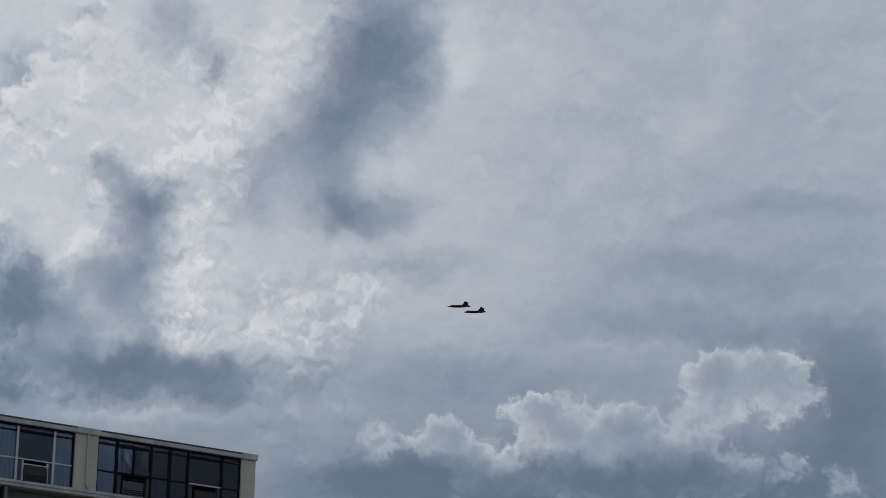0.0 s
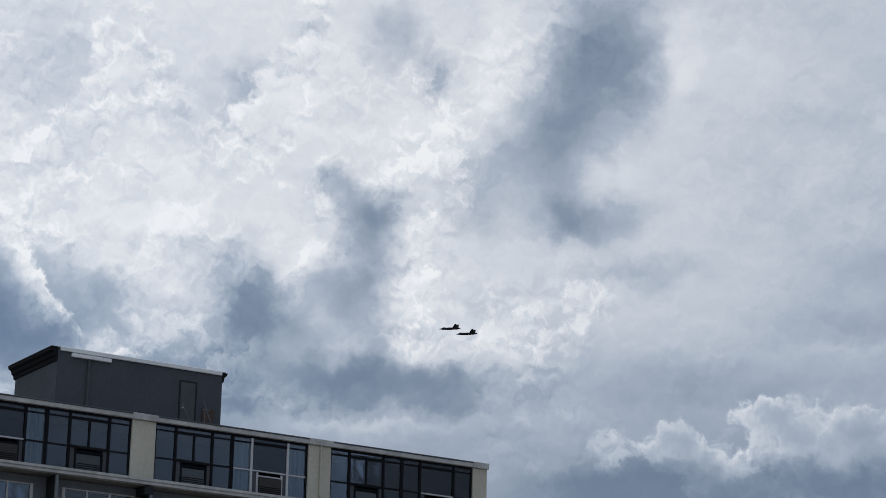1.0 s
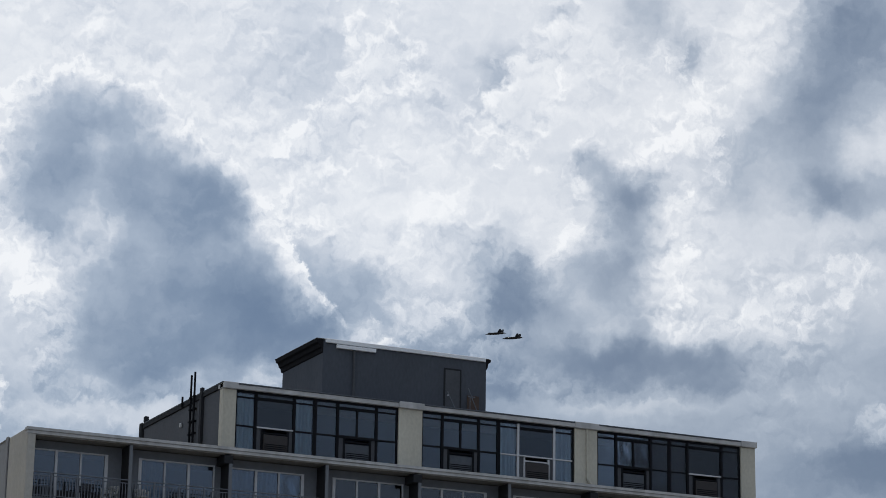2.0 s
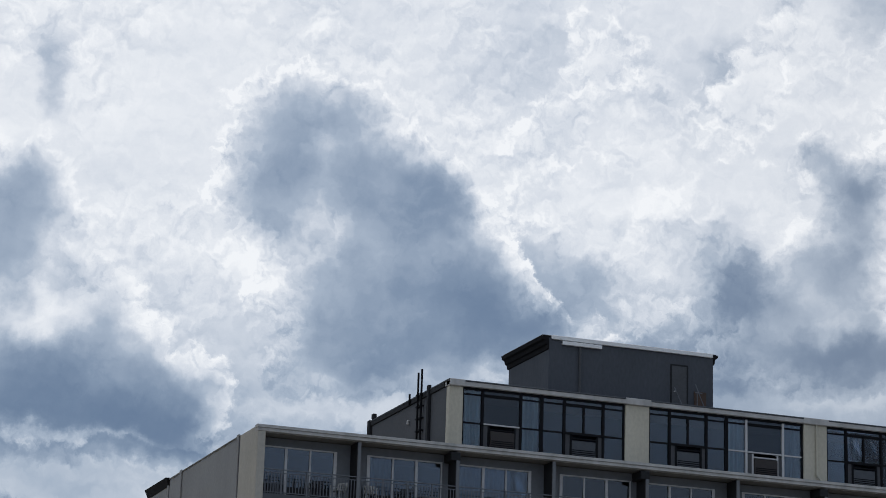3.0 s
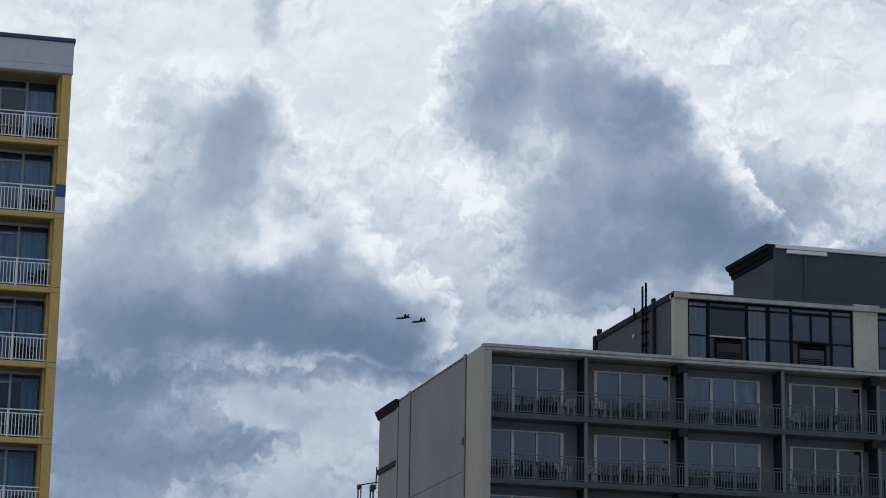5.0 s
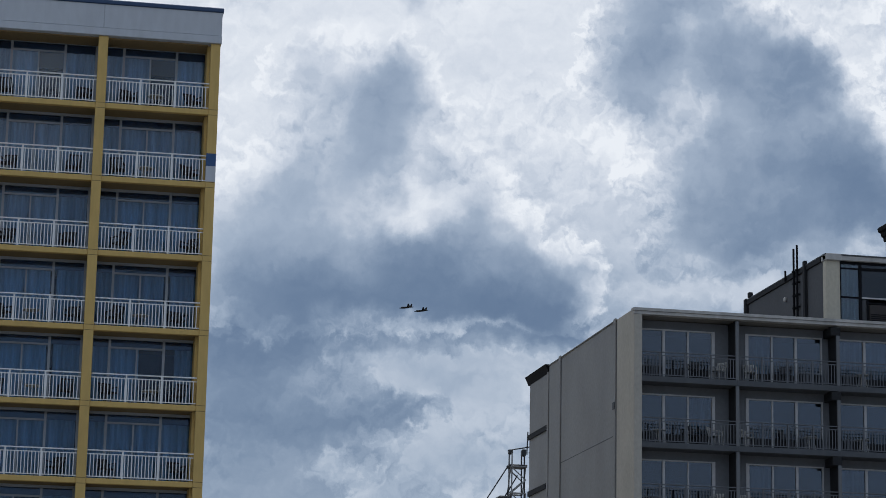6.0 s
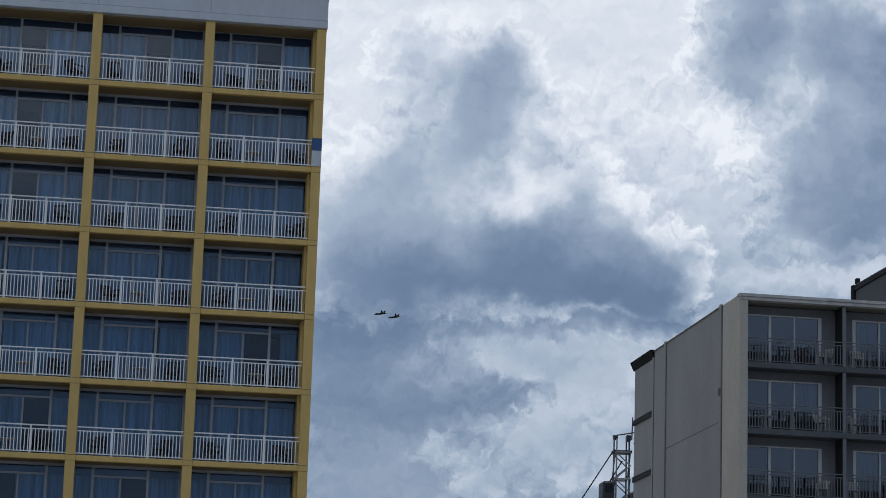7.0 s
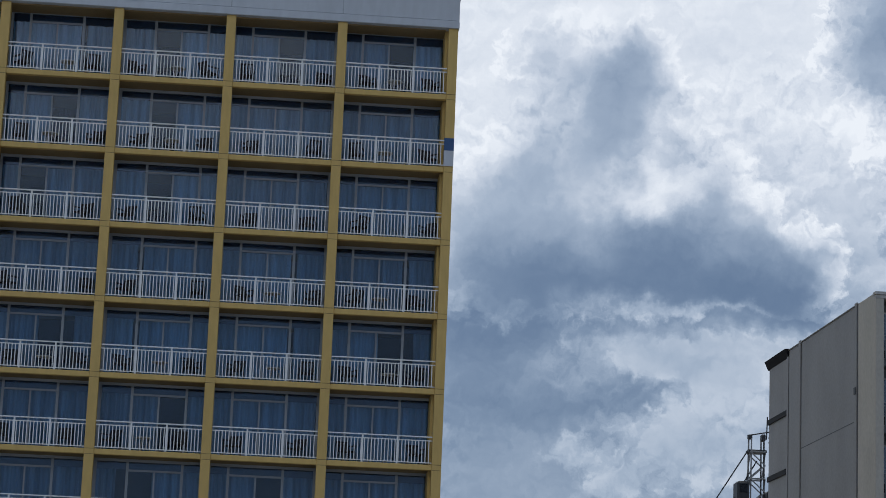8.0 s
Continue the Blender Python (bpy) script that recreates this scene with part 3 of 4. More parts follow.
WALLS = {False: window_wall(False), True: window_wall(True)}
RAILING = railing_meshes(BAY - 2 * COL, 1.02, WHITE_RAIL)
pick = random.Random(11)
PATTERN = {(1, 0): 2, (2, 0): 0, (3, 0): 0, (4, 0): 4, (5, 0): 3, (6, 0): 0, (1, 1): 2, (2, 1): 0, (1, 2): 2, (2, 2): 2, (3, 2): 2, (6, 2): 1, (7, 1): 2, (1, 3): 4, (2, 3): 2}
for row in range(1, ROWS + 1):
    z = SOFFIT - row * FLOOR
    for bay in range(BAYS):
        x = -BAY * bay
        part("slab_edge", edge, None, tower, at=at(x, 0, z))
        part("balcony_floor", deck, None, tower, at=at(x, 0, z))
        put_railing(tower, RAILING, x - COL, 0, z + 0.218, "white metal balcony railing")
        flip = bay in (2, 5)
        meshes, panes, drapes = WALLS[flip]
        base = part("window_wall", meshes["frame"], None, tower, "grey aluminium balcony glazing", at=at(x - 0.1, DEEP, z + 0.2))
        for k in ("mullion", "mullion_b", "transom", "door_stile"):
            part(k.split("_b")[0], meshes[k], None, base)
        part("pelmet", meshes["pelmet"], None, base, "grey pelmet over the curtains")
        for p in panes:
            part("pane", p, None, base)
        choice = PATTERN.get((row, bay), pick.choice((0, 0, 1, 2, 3, 4)))
        for d in drapes[choice]:
            part("curtain", d, None, base, "pale blue-grey curtain", at=at(0, 0.28, 0))


# ---- balcony furniture ----
def chair_thing(mat, m, label, group):
    """A stacking balcony chair with slatted back and arms."""
    c = thing("balcony_chair", m, label, "chair", group)
    part("seat", boxes((-0.25, 0.25, -0.24, 0.24, 0.40, 0.44), bevel=0.015), mat, c)
    for x in (-0.23, 0.23):
        for y in (-0.22, 0.22):
            leg = bmesh.new()
            bar(leg, (x * 1.08, y * 1.1, 0), (x, y, 0.41), 0.022)
            part("leg", leg, mat, c)
        arm = bmesh.new()
        box(arm, x - 0.03, x + 0.03, -0.24, 0.26, 0.62, 0.65)
        box(arm, x - 0.02, x + 0.02, -0.23, -0.19, 0.44, 0.62)
        part("armrest", arm, mat, c)
    back_bm = bmesh.new()
    for i in range(5):
        x = -0.2 + 0.1 * i
        bar(back_bm, (x, 0.22, 0.43), (x * 1.1, 0.33, 0.78), 0.036, 5)
    bar(back_bm, (-0.25, 0.33, 0.79), (0.25, 0.33, 0.79), 0.03)
    part("backrest", back_bm, mat, c)
    return c


def table_thing(mat, m, label, group):
    t = thing("balcony_table", m, label, "table", group)
    top_bm = bmesh.new()
    bmesh.ops.create_cone(top_bm, cap_ends=True, segments=18, radius1=0.3, radius2=0.3, depth=0.035, matrix=Matrix.Translation((0, 0, 0.55)))
    part("tabletop", top_bm, mat, t)
    for i in range(3):
        a = 2 * math.pi * i / 3
        leg = bmesh.new()
        bar(leg, (0.26 * math.cos(a), 0.26 * math.sin(a), 0), (0.12 * math.cos(a), 0.12 * math.sin(a), 0.535), 0.02)
        part("leg", leg, mat, t)
    return t


TF = at(8.333, 86.03, 0, -0.935)
proto = {}
rnd = random.Random(5)
for row in range(1, 9):
    z = SOFFIT - row * FLOOR + 0.203
    for bay in range(5):
        for side in (0, 1):
            x = -BAY * bay - (0.75 if side == 0 else BAY - 0.85) + rnd.uniform(-0.2, 0.2)
            m = TF @ at(x, 0.68, z, rnd.uniform(-50, 50) + (180 if rnd.random() < 0.3 else 0))
            if "dark" not in proto:
                proto["dark"] = chair_thing(DARK_WOOD, m, "dark slatted chair on an ochre tower balcony", "tower balcony chairs")
            else:
                copy_thing(proto["dark"], m)
        if rnd.random() < 0.5:
            m = TF @ at(-BAY * bay - BAY * 0.5 + rnd.uniform(-0.3, 0.3), 0.7, z)
            if "table" not in proto:
                proto["table"] = table_thing(PLASTIC, m, "small round white table on a tower balcony", "tower balcony tables")
            else:
                copy_thing(proto["table"], m)


# ---- grey hotel block with roof storey ----
LX, LY = 27.0, 95.06
block = thing("hotel_block", at(LX, LY), "grey stucco hotel block with dark balconies and setback top storey", "building")
TOPZ, BAYB, NB, DEPTH = 21.14, 4.43, 8, 18.6
LEN = 35.9
WALLY = 1.0                                    # balcony depth
side = part("side_wall", boxes((0.0, 0.3, 0.42, DEPTH, 0, TOPZ - 0.05)), STUCCO, block, "beige-grey stucco end wall")
part("corner_pier", boxes((-0.03, 0.32, 0.0, 2.65, 0, TOPZ - 0.02), bevel=0.02), CORNER, block, "pale stucco corner pier at the end wall")
for y, w in ((2.95, 0.16), (12.5, 0.16)):
    part("wall_rib", boxes((-0.07, 0.0 - 0.002, y - w, y + w, 0, TOPZ + 0.06), bevel=0.02), STUCCO, block, "vertical stucco rib")
part("wall_rib", boxes((-0.05, -0.002, 14.7, 14.95, 0, TOPZ - 0.3), bevel=0.02), STUCCO, block)
for z in (18.2, 15.45, 12.7, 9.95, 7.2, 4.45):
    part("stair_band", boxes((-0.07, -0.003, 14.96, DEPTH + 0.03, z - 0.13, z + 0.13), bevel=0.015), DARK_FIN, block, "dark band on the stair end")
cap_bm = bmesh.new()
prism(cap_bm, [(-0.2, TOPZ + 0.04), (-0.02, TOPZ - 0.36), (0.32, TOPZ - 0.36), (0.32, TOPZ + 0.04)], 14.7, DEPTH + 0.25)
part("stair_cap", cap_bm, BLACK_TRIM, block, "dark overhanging metal cap on the stair end")
part("wall_joint", boxes((-0.006, -0.0005, 3.12, 12.33, 16.18, 16.215)), SLAB, block, "dark joint line across the end wall")
for z in (17.3, 11.8):
    part("wall_clamp", boxes((-0.1, -0.071, 2.8, 3.1, z, z + 0.3)), SLAB, block)
part("side_coping", boxes((-0.05, 0.34, 2.66, 14.69, TOPZ - 0.048, TOPZ + 0.0), bevel=0.01), STUCCO, block)
part("main_roof", boxes((0.33, LEN, 0.3, DEPTH, TOPZ - 0.28, TOPZ - 0.03)), ROOFING, block, "flat gravel roof")
part("back_wall", boxes((0.3, LEN - 0.3, DEPTH - 0.3, DEPTH - 0.01, 0, TOPZ - 0.29)), STUCCO, block)
part("side_wall", boxes((LEN - 0.3, LEN, 0.42, DEPTH, 0, TOPZ - 0.29)), STUCCO, block)
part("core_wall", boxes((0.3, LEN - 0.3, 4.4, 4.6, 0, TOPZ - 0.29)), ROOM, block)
# roof edge: two stepped boards, the upper one proud
fas = bmesh.new()
prism(fas, [(-0.07, TOPZ - 0.12), (-0.07, TOPZ), (0.34, TOPZ + 0.01), (0.34, TOPZ - 0.12)], -0.06, LEN, axis="x")
part("roof_edge", fas, FASCIA, block, "weathered white upper roof edge board")
part("fascia_board", boxes((-0.04, LEN, -0.025, 0.3, TOPZ - 0.27, TOPZ - 0.125), bevel=0.012), FASCIA, block, "weathered white fascia board")

RAILB = railing_meshes(BAYB - 0.02, 1.04, RAIL_GREY, gap=0.13, posts=3)


def block_window(flip):
    """Three-pane balcony window of the block; x from 0 to BAYB, wide pane at the left unless flipped."""
    def X(v):
        return BAYB - v if flip else v
    def span(a, b, y0, y1, z0, z1):
        return (min(X(a), X(b)), max(X(a), X(b)), y0, y1, z0, z1)
    top = 2.1
    a, b, c, d = 0.42, 1.53, 2.59, 3.62
    meshes = {
        "wall": boxes(span(0.06, a - 0.06, 0, 0.2, 0, 2.5), span(d + 0.14, BAYB - 0.06, 0, 0.2, 0, 2.5), span(a - 0.06, d + 0.14, 0, 0.2, top + 0.06, 2.5)),
        "frame": boxes(span(a - 0.06, a, -0.03, 0.1, 0, top + 0.06), span(d, d + 0.14, -0.03, 0.1, 0, top + 0.06), span(a, d, -0.03, 0.1, top, top + 0.06), span(a, d, -0.02, 0.1, 0, 0.06)),
        "mullion": boxes(span(b - 0.055, b + 0.055, -0.04, 0.1, 0.06, top)),
        "mullion_b": boxes(span(c - 0.035, c + 0.035, -0.03, 0.1, 0.06, top)),
        # charcoal panels added to darken the lower part of the glass
        "kick_panel": boxes(span(a, b - 0.055, 0.0, 0.06, 0.06, 0.62)),
        "kick_panel_b": boxes(span(b + 0.055, c - 0.035, 0.02, 0.06, 0.06, 0.5)),
        "kick_panel_c": boxes(span(c + 0.035, d, 0.02, 0.06, 0.06, 0.5)),
    }
    mats = {"wall": BALCONY_WALL, "frame": WHITE_FRAME, "mullion": WHITE_FRAME, "mullion_b": WHITE_FRAME, "kick_panel": DARK_FIN, "kick_panel_b": DARK_FIN, "kick_panel_c": DARK_FIN}
    out = {k: mesh_of(k, v, mats[k]) for k, v in meshes.items()}
    panes = [mesh_of("pane", boxes(span(p, q, 0.03, 0.04, z, top)), GLASS_DARK) for p, q, z in ((a, b - 0.055, 0.62), (b + 0.055, c - 0.035, 0.5), (c + 0.035, d, 0.5))]
    grille = bmesh.new()
    x0, x1 = min(X(a + 0.02), X(b - 0.08)), max(X(a + 0.02), X(b - 0.08))
    box(grille, x0, x1, -0.12, -0.06, 0.56, 0.62)
    box(grille, x0, x1, -0.12, -0.06, 0.1, 0.14)
    n = 9
    for i in range(n + 1):
        x = x0 + (x1 - x0) * i / n
        box(grille, x - 0.025, x + 0.025, -0.11, -0.07, 0.14, 0.56)
    out["grille"] = mesh_of("grille", grille, RAIL_GREY)
    drapes = [curtain_mesh(min(X(p), X(q)), max(X(p), X(q)), 0.1, top - 0.02, i + 40) for i, (p, q) in enumerate(((a, b), (b, d), (a, d), (c, d)))]
    return out, panes, drapes


BW = {False: block_window(False), True: block_window(True)}
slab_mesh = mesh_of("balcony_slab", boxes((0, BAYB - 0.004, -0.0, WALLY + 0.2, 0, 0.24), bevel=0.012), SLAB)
fin_mesh = mesh_of("fin", boxes((-0.07, 0.07, 0.12, WALLY, 0, 2.49)), DARK_FIN)
fin_edge = mesh_of("fin_edge", boxes((-0.05, 0.09, 0.06, 0.118, 0, 2.49)), BALCONY_WALL)
corbel = mesh_of("corbel", boxes((-0.3, 0.12, 0.05, WALLY - 0.02, 2.12, 2.485), bevel=0.02), DARK_FIN)
rnd = random.Random(21)
for row in range(7):
    z = 18.08 - row * 2.745
    for bay in range(NB):
        x = 0.0 + BAYB * bay + (0.33 if bay == 0 else 0)
        xs = BAYB * bay
        flip = bay % 2 == 1
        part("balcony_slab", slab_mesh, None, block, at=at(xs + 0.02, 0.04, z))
        put_railing(block, RAILB, xs + BAYB - 0.01, 0.02, z + 0.24, "grey metal balcony railing")
        out, panes, drapes = BW[flip]
        base = part("balcony_window", out["frame"], None, block, "white-framed three-pane balcony window", at=at(xs, WALLY, z + 0.24))
        part("wall_panel", out["wall"], None, base, "grey painted balcony wall")
        for k in ("mullion", "mullion_b", "kick_panel", "kick_panel_b", "kick_panel_c", "grille"):
            part(k.removesuffix("_b").removesuffix("_c"), out[k], None, base)
        for p in panes:
            part("pane", p, None, base)
        for d in rnd.sample(drapes, rnd.choice((0, 1, 1))):
            part("curtain", d, None, base, "pale curtain", at=at(0, 0.22, 0))
        if bay:
            part("fin", fin_mesh, None, block, "dark balcony partition", at=at(xs, 0.0, z + 0.245))
            part("fin_edge", fin_edge, None, block, at=at(xs, 0.0, z + 0.245))
            if bay % 2 == 0:
                part("corbel", corbel, None, block, at=at(xs, 0.0, z + 0.245))

# balcony furniture of the block
BF = at(LX, LY)
rnd = random.Random(8)
protos = {}
for row in range(4):
    z = 18.08 - row * 2.745 + 0.243
    for bay in range(6):
        spots = ((3.55, "white"), (2.9, "wood")) if bay % 2 == 0 else ((0.65, "white"), (2.2, "wood"))
        for x, kind in spots:
            if rnd.random() < 0.2:
                continue
            m = BF @ at(BAYB * bay + x + rnd.uniform(-0.2, 0.2), 0.52, z, rnd.uniform(-70, 70))
            if kind not in protos:
                protos[kind] = chair_thing(PLASTIC if kind == "white" else DARK_WOOD, m, "white plastic armchair on a block balcony" if kind == "white" else "dark wooden armchair on a block balcony", "block balcony chairs")
            else:
                copy_thing(protos[kind], m)
        if rnd.random() < 0.6:
            m = BF @ at(BAYB * bay + (1.2 if bay % 2 == 0 else 3.3), 0.45, z)
            if "t" not in protos:
                protos["t"] = table_thing(PLASTIC, m, "small round pale table on a block balcony", "block balcony tables")
            else:
                copy_thing(protos["t"], m)

# ---- top storey of the block (local y 1.0 and up) ----
UY, UZ0, UZ1 = 1.0, TOPZ - 0.03, 24.02
roof_x0, roof_x1 = 8.72, 35.8
PIERS = ((8.74, 9.37), (17.09, 18.25), (26.0, 27.19), (35.0, 35.8))
for x0, x1 in PIERS:
    part("pier", boxes((x0, x1, UY, UY + 0.4, UZ0, UZ1 - 0.12), bevel=0.02), CREAM, block, "cream stucco pier of the top storey")
    part("pier_cap", boxes((x0 - 0.04, x1 + 0.05, UY - 0.12, UY + 0.3, UZ1 - 0.118, UZ1 + 0.17), bevel=0.02), FASCIA, block)
part("upper_fascia", boxes((roof_x0 - 0.02, roof_x1 + 0.02, UY - 0.08, UY + 0.5, UZ1 - 0.1, UZ1 + 0.1), bevel=0.015), FASCIA, block, "weathered roof edge of the top storey")
part("upper_coping", boxes((roof_x0 - 0.06, roof_x1 + 0.06, UY - 0.11, 11.4, UZ1 + 0.102, UZ1 + 0.16), bevel=0.01), SLAB, block, "grey metal coping of the top storey")
part("upper_side_wall", boxes((roof_x0 + 0.02, roof_x0 + 0.3, UY + 0.41, 11.3, UZ0, UZ1 - 0.11)), SIDE_GREY, block, "dark grey stucco side wall of the top storey")
part("side_trim", boxes((roof_x0 - 0.05, roof_x0 + 0.31, UY + 0.51, 11.35, UZ1 - 0.1, UZ1 + 0.1), bevel=0.01), DARK_FIN, block, "dark roof edge trim")
part("upper_side_wall", boxes((roof_x1 - 0.3, roof_x1 - 0.02, UY + 0.41, 11.3, UZ0, UZ1 - 0.11)), SIDE_GREY, block)
part("upper_back_wall", boxes((roof_x0 + 0.3, roof_x1 - 0.3, 11.0, 11.29, UZ0, UZ1 - 0.11)), SIDE_GREY, block)
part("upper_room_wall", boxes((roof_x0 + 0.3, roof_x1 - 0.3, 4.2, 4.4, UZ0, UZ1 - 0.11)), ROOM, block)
part("upper_roof", boxes((roof_x0 + 0.3, roof_x1 - 0.3, UY + 0.51, 11.29, UZ1 - 0.1, UZ1 + 0.05)), ROOFING, block, "flat gravel roof of the top storey")
part("side_pilaster", boxes((roof_x0 - 0.12, roof_x0 + 0.018, 3.3, 3.55, UZ0, UZ1 + 0.33), bevel=0.015), DARK_FIN, block, "dark vertical duct on the side wall")
part("roof_vent", boxes((roof_x0 - 0.1, roof_x0 + 0.1, 10.9, 11.15, UZ1 + 0.161, UZ1 + 0.42), bevel=0.03), DARK_FIN, block)
part("roof_vent", boxes((roof_x0 - 0.12, roof_x0 + 0.1, 11.38, 11.7, UZ1 - 0.6, UZ1 + 0.2), bevel=0.05), DARK_FIN, block)
part("wall_lamp", boxes((roof_x0 - 0.1, roof_x0 + 0.018, 6.0, 6.15, 23.05, 23.25), bevel=0.03), PLASTIC, block, "small pale wall lamp")
for y, h in ((4.3, 1.02), (4.75, 0.95), (5.85, 0.18)):
    mast = bmesh.new()
    bar(mast, (roof_x0 - 0.09, y, UZ0 + 0.3 if h > 0.5 else UZ1 - 0.1), (roof_x0 - 0.09, y, UZ1 + 0.2 + h), 0.05)
    if h > 0.9:
        for k in range(5):
            box(mast, roof_x0 - 0.16, roof_x0 + 0.018, y - 0.09, y + 0.09, UZ0 + 0.8 + k * 0.55, UZ0 + 0.86 + k * 0.55)
    part("vent_pipe", mast, BLACK_FRAME, block, "black vent pipe on the side wall")

WZ0, WZT, WZM, WZB = UZ0, UZ1 - 0.1, 22.36, 21.35


def glazing(x0, x1, kind, light=False):
    """Half a module of black-framed glazing, local x from x0 to x1; kind P has one broad window, kind Q a pair."""
    y = UY + 0.1
    w = 0.08
    L = x1 - x0
    g = part("glazing_frame", boxes((x0, x1, y, y + 0.12, WZT - 0.1, WZT), (x0, x1, y, y + 0.12, WZ0, WZ0 + 0.09), (x0, x0 + w, y, y + 0.12, WZ0 + 0.09, WZT - 0.1), (x1 - w, x1, y, y + 0.12, WZ0 + 0.09, WZT - 0.1)), BLACK_FRAME, block, "black-framed glazing of the top storey")
    a, b = (x0 + L * 0.255, x0 + L * 0.735) if kind == "P" else (x0 + L * 0.27, x0 + L * 0.74)
    zt = WZT - 0.3
    thin = WHITE_FRAME if light else BLACK_FRAME
    for x in (a, b):
        part("mullion", boxes((x - 0.055, x + 0.055, y - 0.02, y + 0.1, WZ0 + 0.09, WZT - 0.1)), thin, g)
    part("head_rail", boxes((a + 0.055, b - 0.055, y - 0.015, y + 0.1, zt - 0.06, zt + 0.06), (x0 + w, a - 0.055, y, y + 0.1, zt - 0.03, zt + 0.03), (b + 0.055, x1 - w, y, y + 0.1, zt - 0.03, zt + 0.03)), BLACK_FRAME, g)
    for p, q in ((x0 + w, a - 0.055), (b + 0.055, x1 - w)):
        part("sill_rail", boxes((p, q, y - 0.01, y + 0.1, WZM - 0.03, WZM + 0.03)), thin, g)
    part("sill_rail", boxes((a + 0.055, b - 0.055, y - 0.03, y + 0.1, WZM - (0.03 if kind == "P" else 0.06), WZM + (0.03 if kind == "P" else 0.05))), WHITE_FRAME if kind == "P" else BLACK_FRAME, g)
    panes = [(x0 + w, a - 0.055, WZM + 0.03, zt - 0.03), (b + 0.055, x1 - w, WZM + 0.03, zt - 0.03), (x0 + w, a - 0.055, WZ0 + 0.09, WZM - 0.03), (b + 0.055, x1 - w, WZ0 + 0.09, WZM - 0.03),
             (a + 0.055, b - 0.055, zt + 0.06, WZT - 0.1), (x0 + w, a - 0.055, zt + 0.03, WZT - 0.1), (b + 0.055, x1 - w, zt + 0.03, WZT - 0.1)]
    if kind == "P":
        panes.append((a + 0.055, b - 0.055, WZM + 0.03, zt - 0.06))
    else:
        mid = (a + b) / 2
        part("meeting_stile", boxes((mid - 0.04, mid + 0.04, y - 0.01, y + 0.1, WZM + 0.05, zt - 0.06)), BLACK_FRAME, g)
        panes += [(a + 0.055, mid - 0.04, WZM + 0.05, zt - 0.06), (mid + 0.04, b - 0.055, WZM + 0.05, zt - 0.06)]
    for p, q, z0, z1 in panes:
        part("pane", boxes((p, q, y + 0.04, y + 0.05, z0, z1)), GLASS_SLATE if kind == "P" and p > x0 + 0.5 and q < x1 - 0.5 else GLASS_TOP, g)
    # wall unit under the window
    u0, u1 = a + (b - a) * 0.2, b - (b - a) * 0.18
    for p, q in ((a + 0.055, u0 - 0.03), (u1 + 0.03, b - 0.055)):
        part("side_panel", boxes((p, q, y + 0.03, y + 0.05, WZ0 + 0.09, WZM - 0.06)), SIDE_GREY, g)
    unit = part("wall_unit", boxes((u0, u1, y - 0.12 if kind == "P" else y + 0.02, y + 0.2, WZ0 + 0.12, WZM - 0.3), bevel=0.015), LOUVRE if kind == "P" else SLAB, g, "brown louvred air-conditioning unit" if kind == "P" else "dark grey recessed wall unit")
    for k in range(5):
        z = WZ0 + 0.17 + k * 0.085
        part("louvre", boxes((u0 + 0.04, u1 - 0.04, (y - 0.135 if kind == "P" else y + 0.005), (y - 0.121 if kind == "P" else y + 0.019), z, z + 0.035)), BLACK_FRAME, unit)
    part("unit_frame", boxes((u0 - 0.09, u0 - 0.005, y - 0.02, y + 0.08, WZ0 + 0.09, WZM - 0.06), (u1 + 0.005, u1 + 0.09, y - 0.02, y + 0.08, WZ0 + 0.09, WZM - 0.06),
                             (u0, u1, y - 0.02, y + 0.08, WZM - 0.25, WZM - 0.19)), thin if light else BLACK_FRAME, g)
    if kind == "P":
        for i, (p, q) in enumerate(((x0 + 0.08, a), (b, x1 - 0.08))):
            part("curtain", curtain_mesh(p, q, WZ0 + 0.3, WZT - 0.12, 90 + i + int(x0)), CURTAIN, g, "pale curtain behind the glazing", at=at(0, y + 0.2, 0))


for (p0, p1), (q0, q1), order, light in ((PIERS[0], PIERS[1], "PQ", False), (PIERS[1], PIERS[2], "QP", True), (PIERS[2], PIERS[3], "QP", False)):
    half = (p1 + q0) / 2 - (0.12 if order == "PQ" else 0.0)
    glazing(p1, half, order[0])
    glazing(half + 0.002, q0, order[1], light)
down = bmesh.new()
bar(down, (26.62, UY - 0.06, UZ1 - 0.13), (26.62, UY - 0.06, UZ0 + 0.45), 0.05)
bar(down, (26.62, UY - 0.06, UZ0 + 0.47), (26.95, UY - 0.1, UZ0 + 0.05), 0.05)
part("downpipe", down, CREAM, block, "cream downpipe on a pier")

